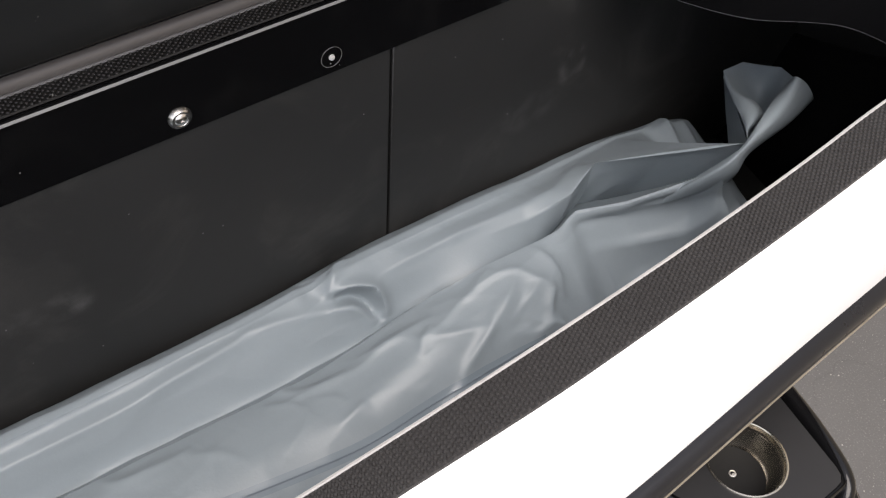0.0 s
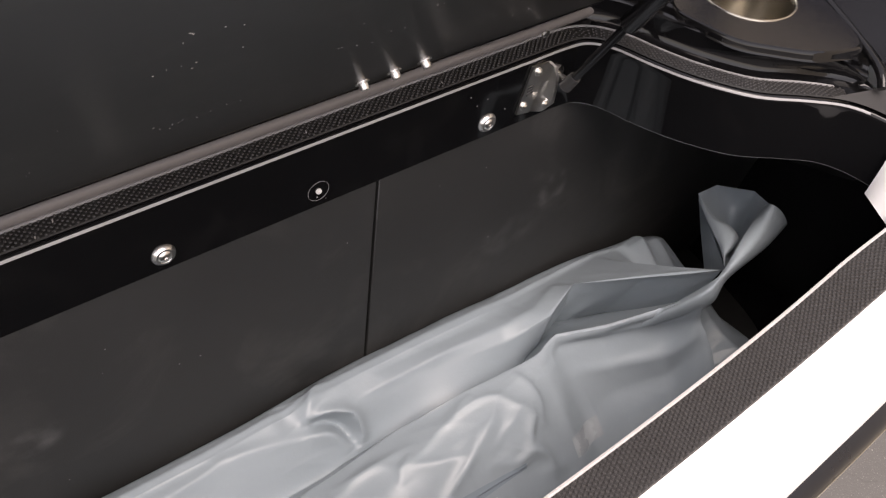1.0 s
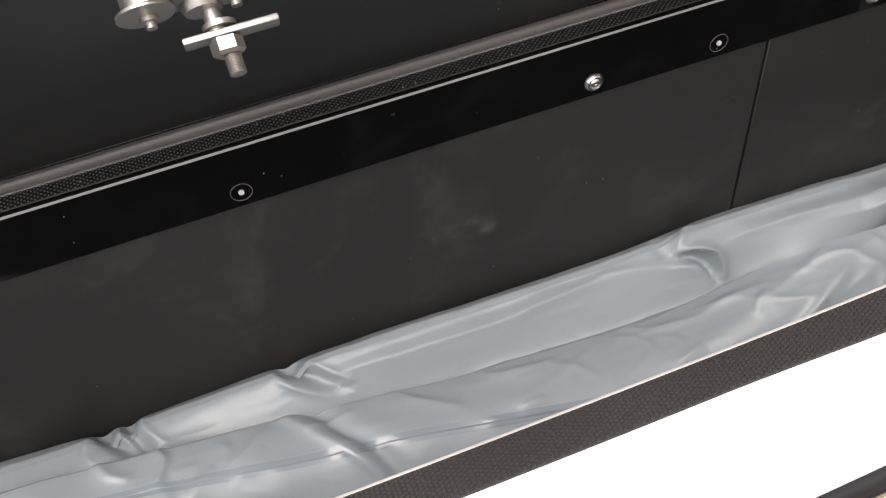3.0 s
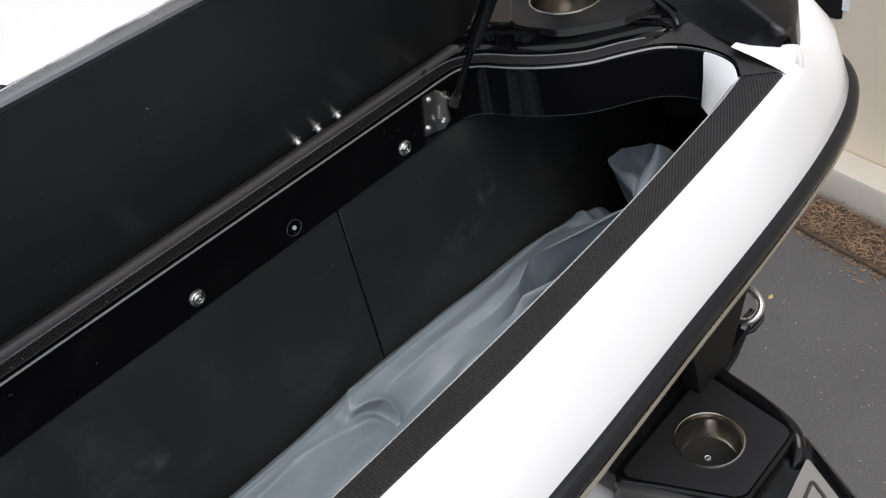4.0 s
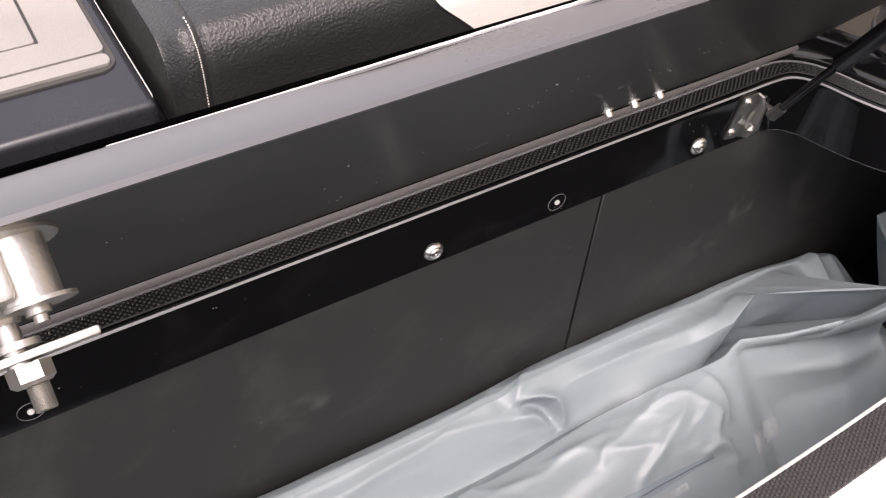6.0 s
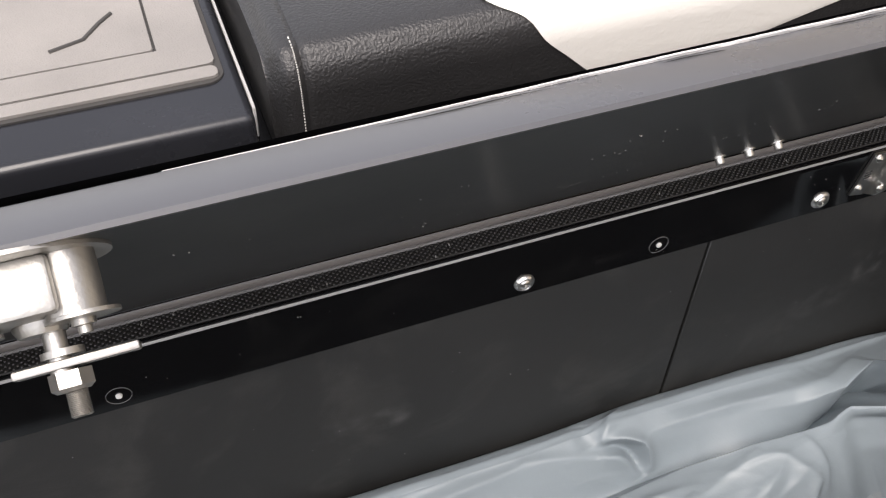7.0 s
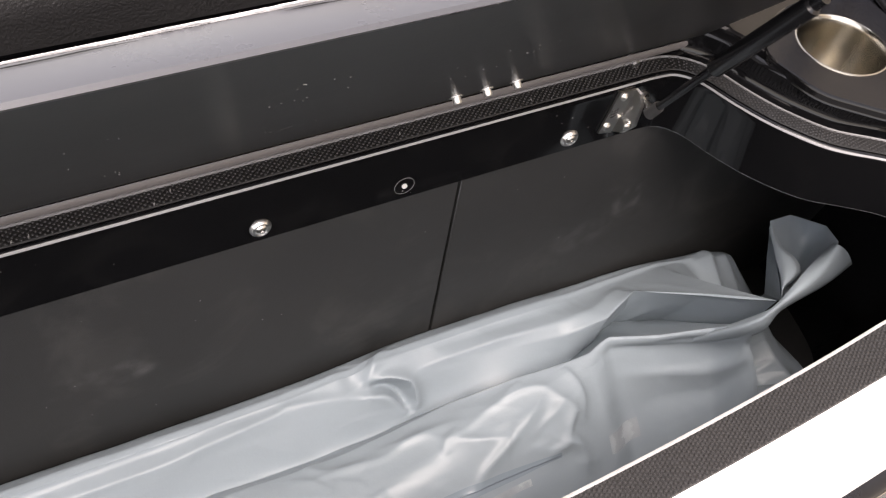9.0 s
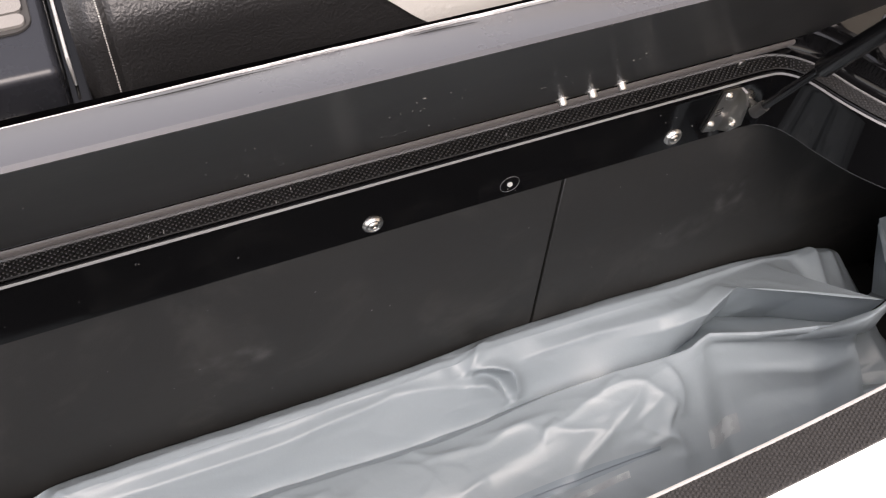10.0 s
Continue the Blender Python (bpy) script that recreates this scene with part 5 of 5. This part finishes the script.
# notches across the back lobe
crease([(-0.020, 0.08), (-0.018, 0.12), (-0.012, 0.17), (0.002, 0.212), (0.03, 0.286)], -0.022, 0.009, 0.012, 1.6)
crease([(-0.03, 0.13), (-0.03, 0.17), (-0.016, 0.23), (0.01, 0.30)], 0.006, 0.006, 0.02)
crease([(0.005, 0.14), (0.02, 0.20), (0.05, 0.286)], 0.006, 0.016, 0.006)
crease([(-0.192, 0.08), (-0.190, 0.12), (-0.186, 0.18), (-0.180, 0.23), (-0.172, 0.29)], -0.018, 0.006, 0.007, 1.6)
crease([(-0.220, 0.08), (-0.216, 0.13), (-0.203, 0.19), (-0.192, 0.24), (-0.186, 0.28)], -0.022, 0.008, 0.008, 1.6)
crease([(-0.204, 0.14), (-0.195, 0.18), (-0.186, 0.24), (-0.180, 0.28)], 0.007, 0.004, 0.004)
crease([(-0.176, 0.13), (-0.170, 0.19), (-0.155, 0.28)], 0.006, 0.020, 0.005)
crease([(-0.225, 0.13), (-0.235, 0.2), (-0.225, 0.27)], 0.006, 0.006, 0.02)
crease([(-0.558, 0.08), (-0.562, 0.14), (-0.566, 0.19), (-0.566, 0.238), (-0.545, 0.33), (-0.52, 0.40)], -0.014, 0.008, 0.010, 1.6)
crease([(-0.538, 0.15), (-0.549, 0.20), (-0.553, 0.24), (-0.538, 0.31), (-0.51, 0.38)], 0.010, 0.018, 0.005)
crease([(-0.586, 0.15), (-0.580, 0.22), (-0.56, 0.34), (-0.535, 0.44)], 0.009, 0.005, 0.02)
crease([(-0.69, 0.29), (-0.66, 0.265), (-0.63, 0.262), (-0.59, 0.30)], 0.006, 0.012, 0.012)
crease([(-0.70, 0.14), (-0.72, 0.22), (-0.74, 0.32)], 0.006, 0.02, 0.01)
# valley and the front lobe's upper edge
crease([(-0.45, 0.43), (-0.3, 0.40), (-0.1, 0.395), (0.2, 0.392), (0.5, 0.392), (0.66, 0.40)], 0.0035, 0.012, 0.004, taper=False)
# wandering fold over the front lobe
crease([(0.352, 0.452), (0.364, 0.485), (0.394, 0.508), (0.426, 0.522), (0.452, 0.510), (0.473, 0.519), (0.49, 0.560), (0.516, 0.552), (0.541, 0.524), (0.580, 0.498), (0.603, 0.508), (0.616, 0.555), (0.628, 0.606), (0.638, 0.650)], 0.0028, 0.007, 0.008, taper=False)
crease([(0.40, 0.56), (0.45, 0.56), (0.49, 0.61), (0.53, 0.60), (0.56, 0.56), (0.585, 0.54)], -0.0018, 0.016, 0.016, 1.8)
crease([(0.50, 0.47), (0.55, 0.475), (0.60, 0.455)], -0.002, 0.012, 0.012, 1.8)
crease([(0.607, 0.515), (0.588, 0.571), (0.560, 0.625), (0.541, 0.661), (0.541, 0.714)], 0.0022, 0.008, 0.006)
crease([(0.610, 0.56), (0.592, 0.62), (0.575, 0.68)], -0.003, 0.010, 0.010, 1.8)
crease([(0.632, 0.615), (0.620, 0.655), (0.612, 0.69)], 0.0065, 0.010, 0.005)
crease([(0.585, 0.712), (0.607, 0.698), (0.620, 0.706), (0.638, 0.757)], 0.006, 0.012, 0.006)
crease([(0.637, 0.46), (0.646, 0.534), (0.646, 0.603), (0.638, 0.648)], 0.004, 0.014, 0.005)
crease([(0.655, 0.53), (0.662, 0.60), (0.655, 0.68)], -0.0025, 0.012, 0.012, 1.8)
crease([(0.44, 0.62), (0.48, 0.70), (0.53, 0.76)], 0.002, 0.018, 0.012)
crease([(0.30, 0.50), (0.24, 0.56), (0.17, 0.60)], 0.003, 0.018, 0.012)
crease([(0.176, 0.45), (0.19, 0.49), (0.23, 0.50), (0.26, 0.49)], 0.006, 0.012, 0.010)
crease([(0.08, 0.45), (0.10, 0.50), (0.14, 0.56)], 0.005, 0.016, 0.008)
# wrinkles of the gathered end
crease([(0.752, 0.30), (0.758, 0.33), (0.745, 0.375)], 0.006, 0.008, 0.008)
crease([(0.79, 0.33), (0.775, 0.36), (0.78, 0.40)], 0.004, 0.008, 0.008)
crease([(0.69, 0.50), (0.74, 0.515), (0.79, 0.53), (0.845, 0.56)], -0.013, 0.020, 0.013, 1.6)
crease([(0.70, 0.60), (0.75, 0.60), (0.80, 0.61), (0.845, 0.64)], 0.006, 0.018, 0.018, 1.5)
crease([(0.72, 0.70), (0.77, 0.69), (0.83, 0.70)], -0.007, 0.020, 0.016, 1.6)
crease([(0.76, 0.485), (0.80, 0.495), (0.84, 0.52)], -0.006, 0.006, 0.006, 1.6)
crease([(0.772, 0.268), (0.81, 0.27), (0.85, 0.27)], 0.0035, 0.006, 0.006)
crease([(0.925, 0.11), (0.93, 0.16), (0.918, 0.215), (0.91, 0.26)], 0.010, 0.012, 0.006)
crease([(0.895, 0.15), (0.90, 0.20), (0.89, 0.25)], -0.006, 0.010, 0.008, 1.6)
crease([(0.87, 0.215), (0.88, 0.245), (0.875, 0.27)], 0.007, 0.005, 0.010)
crease([(0.955, 0.15), (0.95, 0.20), (0.945, 0.24)], 0.006, 0.008, 0.006)
crease([(0.88, 0.40), (0.92, 0.43), (0.955, 0.45)], 0.003, 0.006, 0.006)
crease([(0.70, 0.20), (0.78, 0.215), (0.85, 0.22)], -0.006, 0.02, 0.02, 1.8)
# creases that fall down the front
crease([(-0.02, 0.40), (0.018, 0.53), (0.047, 0.624), (0.061, 0.698), (0.075, 0.85)], -0.012, 0.008, 0.012, 1.6)
crease([(-0.04, 0.42), (-0.01, 0.53), (0.025, 0.624), (0.045, 0.70), (0.06, 0.85)], 0.007, 0.006, 0.02)
crease([(-0.354, 0.58), (-0.340, 0.61), (-0.330, 0.66), (-0.325, 0.75)], 0.010, 0.022, 0.005)
crease([(-0.300, 0.55), (-0.279, 0.603), (-0.257, 0.683), (-0.225, 0.76)], -0.008, 0.008, 0.010, 1.6)
crease([(-0.287, 0.55), (-0.268, 0.60), (-0.246, 0.68), (-0.215, 0.76)], 0.009, 0.018, 0.005)
crease([(-0.16, 0.60), (-0.150, 0.63), (-0.132, 0.672), (-0.110, 0.76)], 0.008, 0.016, 0.005)
crease([(-0.17, 0.61), (-0.163, 0.64), (-0.145, 0.69), (-0.125, 0.76)], -0.006, 0.008, 0.010, 1.6)
crease([(-0.157, 0.44), (-0.150, 0.50), (-0.166, 0.577)], 0.006, 0.012, 0.005)
crease([(-0.21, 0.43), (-0.20, 0.49), (-0.18, 0.52)], 0.006, 0.006, 0.012)
crease([(-0.292, 0.45), (-0.285, 0.50), (-0.272, 0.56)], 0.007, 0.014, 0.005)
crease([(-0.05, 0.46), (-0.07, 0.52), (-0.10, 0.57)], 0.005, 0.01, 0.01)
crease([(-0.42, 0.53), (-0.40, 0.62), (-0.41, 0.72)], 0.004, 0.02, 0.02)
# left end
crease([(-0.611, 0.497), (-0.60, 0.55), (-0.583, 0.598), (-0.558, 0.72)], -0.016, 0.03, 0.008, 1.5)
crease([(-0.60, 0.52), (-0.64, 0.54), (-0.68, 0.62), (-0.70, 0.78)], -0.034, 0.026, 0.030, 1.8)
crease([(-0.74, 0.50), (-0.70, 0.47), (-0.66, 0.445), (-0.60, 0.435)], 0.010, 0.006, 0.012)
crease([(-0.79, 0.8), (-0.775, 0.62), (-0.755, 0.52), (-0.72, 0.45)], 0.012, 0.012, 0.02)
crease([(-0.80, 0.40), (-0.86, 0.48), (-0.88, 0.62)], -0.014, 0.022, 0.022, 1.8)
crease([(-0.74, 0.36), (-0.78, 0.40), (-0.83, 0.44)], -0.010, 0.012, 0.012)
# short random wrinkles
rng = np.random.default_rng(7)
for k in range(84):
    x0, v0 = rng.uniform(-0.55, 0.66), rng.uniform(0.47, 0.80)
    a, ln = rng.uniform(-0.9, 0.9) + (0.9 if rng.random() < 0.4 else 0.0), rng.uniform(0.025, 0.075)
    dx, dv = ln * math.cos(a), ln * math.sin(a) / 0.46
    kx = rng.uniform(-0.012, 0.012)
    crease([(x0, v0), (x0 + dx / 2 + kx, v0 + dv / 2), (x0 + dx, v0 + dv)], rng.uniform(0.0014, 0.0042), rng.uniform(0.006, 0.016), rng.uniform(0.004, 0.010))
# slack in the sheet
for i in range(NX):
    for j in range(20, NV):
        q = Vector((XG[i, j] * 6.0, U[i, j] * 10.0, 0.0))
        a = noise.noise(q) * 0.0016
        q2 = Vector((XG[i, j] * 22.0 + 4 * a, U[i, j] * 40.0, 3.7))
        q3 = Vector((XG[i, j] * 15.0 - 5 * U[i, j], U[i, j] * 17.0, 8.1))
        H[i, j] += a + noise.noise(q2) * 0.0005 + (0.5 - abs(noise.noise(q3))) * 0.0022
H *= np.clip((VG - 0.07) / 0.05, 0, 1)
# displace along the base sheet's normal
tx = np.stack([np.gradient(X, axis=0), np.gradient(Y, axis=0), np.gradient(Z, axis=0)], -1)
tv = np.stack([np.gradient(X, axis=1), np.gradient(Y, axis=1), np.gradient(Z, axis=1)], -1)
N = np.cross(tx, tv)
N /= np.linalg.norm(N, axis=-1, keepdims=True) + 1e-12
if N[NX // 2, int(NV * 0.6), 2] < 0:
    N = -N
G = np.stack([X, Y, Z], -1) + N * H[..., None]
G[..., 1] = np.minimum(G[..., 1], 0.003)
# leaning on the aft wall
lean = np.clip((-0.05 - G[..., 2]) / 0.37, 0, 1)
G[..., 1] = np.maximum(G[..., 1], (1 - lean) * (np.array([rim_y(x) for x in xq])[:, None] + 0.002) - lean * 0.226 + 0.005)
G[..., 2] = np.maximum(G[..., 2], FLOOR_Z + 0.002)

bag = new("vinyl_bag")
tagged(bag, "empty grey vinyl ballast bag lying crumpled along the locker", "bag")
verts = [tuple(p) for p in G.reshape(-1, 3)]
faces = [(i * NV + j, (i + 1) * NV + j, (i + 1) * NV + j + 1, i * NV + j + 1) for i in range(NX - 1) for j in range(NV - 1)]
body = part("body", (verts, faces), VINYL, bag)
body.data.shade_smooth()


def on_bag(x, v):
    """Place and normal on the sheet, between its rows."""
    fi, fj = np.clip((x + 0.98) / 2.0 * (NX - 1), 0, NX - 1.001), np.clip(v * (NV - 1), 0, NV - 1.001)
    i, j = int(fi), int(fj)
    fi, fj = fi - i, fj - j
    mix = [(1 - fi) * ((1 - fj) * g[i, j] + fj * g[i, j + 1]) + fi * ((1 - fj) * g[i + 1, j] + fj * g[i + 1, j + 1]) for g in (G, N)]
    return Vector(mix[0]), Vector(mix[1]).normalized()


# welded seam along the front lobe
line = []
for x in np.linspace(-0.60, 0.60, 160):
    vv = 0.545 + 0.055 * smoothstep(-0.30, 0.02, x) if x > -0.33 else 0.545 + (-(x + 0.33)) * 0.30
    if x > 0.02:
        vv = 0.60 + 0.12 * smoothstep(0.02, 0.6, x)
    if abs(x - 0.02) < 0.004:
        continue
    p, nn = on_bag(x, vv)
    line.append([p + nn * 0.0009, p + nn * 0.0014, on_bag(x, vv + 0.0035)[0] + nn * 0.0009])
part("weld_seam", loft(line), VINYLDARK, bag, "blue-grey welded seam")
band = []
for x in np.linspace(-0.30, 0.60, 220):
    vv = 0.545 + 0.055 * smoothstep(-0.30, 0.02, x) + (0.12 * smoothstep(0.02, 0.6, x))
    w = 0.012 * smoothstep(-0.30, -0.22, x) * (1 - 0.6 * smoothstep(0.52, 0.60, x)) + 0.002
    band.append([on_bag(x, vv + k * w)[0] + on_bag(x, vv + k * w)[1] * 0.0005 for k in (-1.0, -0.5, 0.0, 0.5, 1.0)])
part("weld_band", loft(band), VINYLBAND, bag, "darker glossy band along the weld")

# tied end: a flared panel behind the knot and a rolled one beside it
KN = Vector((0.884, -0.160, -0.182))
AWAY = Vector((0.62, 0.30, -0.55))
keys = [Vector(p) for p in ((0.905, -0.125, -0.235), (0.931, -0.115, -0.250), (0.944, -0.085, -0.219), (0.952, -0.060, -0.184), (0.974, -0.066, -0.176), (1.0, -0.100, -0.171), (1.002, -0.122, -0.175), (0.990, -0.135, -0.190))]
rim = [keys[i].lerp(keys[i + 1], k / 10) for i in range(len(keys) - 1) for k in range(10)] + [keys[-1]]
fan = []
nr = len(rim)
for k, p in enumerate(rim):
    f = k / (nr - 1)
    row = []
    for j in range(34):
        t = j / 33
        env = math.sin(math.pi * min(1, t * 0.85 + 0.05))
        dent = 0.085 * math.exp(-((f - 0.64) / 0.16) ** 2) - 0.005 * math.exp(-abs(f - 0.575) / 0.02) * t - 0.004 * math.exp(-abs(f - 0.715) / 0.02) * t
        pleat = 0.0045 * t * abs((f * 5.2 + 0.3) % 2 - 1) + 0.0015 * t * math.sin(f * 41)
        row.append(KN.lerp(p, t) + AWAY * (dent * env + pleat))
    fan.append(row)
part("tied_end", loft(fan), VINYL, bag, "flared tied end of the bag")
EDGES = [[(0.792, -0.136, -0.236), (0.830, -0.171, -0.164), (0.858, -0.169, -0.157), (0.911, -0.150, -0.151), (0.966, -0.132, -0.151)],
         [(0.792, -0.138, -0.234), (0.820, -0.177, -0.163), (0.852, -0.175, -0.154), (0.915, -0.161, -0.146), (0.955, -0.143, -0.134)],
         [(0.792, -0.140, -0.235), (0.820, -0.180, -0.170), (0.858, -0.176, -0.160), (0.928, -0.165, -0.156), (0.968, -0.152, -0.144)],
         [(0.793, -0.142, -0.238), (0.832, -0.181, -0.188), (0.871, -0.172, -0.177), (0.946, -0.163, -0.180), (0.991, -0.155, -0.173)],
         [(0.795, -0.142, -0.242), (0.850, -0.172, -0.210), (0.885, -0.164, -0.194), (0.955, -0.152, -0.196), (0.998, -0.146, -0.186)]]
lines = [spline(e, 10) for e in EDGES]
roll = []
for k in range(len(lines[0])):
    ring = spline([ln[k] for ln in lines], 5)
    f = k / (len(lines[0]) - 1)
    for j, q in enumerate(ring):
        g = j / (len(ring) - 1)
        ring[j] = q + AWAY * (0.004 * f * math.exp(-((g - 0.45) / 0.10) ** 2) + 0.0012 * math.sin(g * 19 + f * 4) * f)
    roll.append(ring)
part("rolled_neck", loft(roll), VINYL, bag, "rolled neck of the bag")

# front flap of the flared end, its edge curling round
left = spline([(0.9465, -0.0665, -0.1875), (0.9317, -0.0883, -0.1837), (0.9161, -0.1121, -0.1813), (0.9004, -0.1353, -0.1783), (0.8827, -0.156, -0.1756)], 12)
curl = spline([(0.9491, -0.0646, -0.1834), (0.9378, -0.0978, -0.1829), (0.9319, -0.1231, -0.1736), (0.9214, -0.1419, -0.1705), (0.906, -0.1482, -0.1722), (0.892, -0.1505, -0.1746), (0.8821, -0.1591, -0.1775)], 8)
flap = []
for k, (p, q) in enumerate(zip(left, curl)):
    f = k / (len(left) - 1)
    row = []
    for j in range(14):
        t = j / 13
        row.append(p.lerp(q, t) - AWAY * (0.009 * math.sin(math.pi * t) * math.sin(math.pi * f)) + AWAY * 0.014 * (max(0.0, t - 0.75) / 0.25) ** 2 * math.sin(math.pi * f))
    flap.append(row)
part("front_flap", loft(flap), VINYL, bag, "curled front flap of the tied end")

# printed label low on the front lobe
lab = []
for x in np.linspace(0.668, 0.722, 14):
    lab.append([on_bag(x, v)[0] + on_bag(x, v)[1] * 0.0012 for v in np.linspace(0.715, 0.760, 6)])
part("label_patch", loft(lab), LABEL, bag, "small worn pale label")
lab = []
for x in np.linspace(0.42, 0.56, 24):
    lab.append([on_bag(x, v)[0] + on_bag(x, v)[1] * 0.0012 for v in np.linspace(0.742, 0.757, 4)])
part("label_bar", loft(lab), LABEL, bag, "pale illegible printed bar")

# strap with pale stitches at the left end
strap = new("webbing_strap")
tagged(strap, "black webbing strap with white zigzag stitching", "strap")
mid = spline([(-0.99, -0.01, -0.16), (-0.93, -0.035, -0.185), (-0.87, -0.07, -0.205), (-0.82, -0.105, -0.215), (-0.785, -0.13, -0.225)], 6)
part("webbing", loft([[p + Vector((-0.010, -0.012, 0)), p + Vector((-0.010, -0.012, 0.002)), p + Vector((0.012, 0.014, 0.002)), p + Vector((0.012, 0.014, 0))] for p in mid]), BLACKMETAL, strap)
verts, faces = [], []
for k in range(len(mid) - 1):
    for h in (0.0, 0.33, 0.66):
        c = mid[k].lerp(mid[k + 1], h) + Vector((-0.006, -0.008, 0.0026))
        b = len(verts)
        verts += [c + Vector(o) for o in ((-0.0025, -0.001, 0), (-0.0015, -0.003, 0), (0.0035, 0.001, 0), (0.0025, 0.003, 0), (0.0005, 0, 0.001))]
        faces += [(b, b + 1, b + 4), (b + 1, b + 2, b + 4), (b + 2, b + 3, b + 4), (b + 3, b, b + 4)]
tagged(part("stitching", (verts, faces), LABEL, strap, "white zigzag stitches"), kind="stuff")
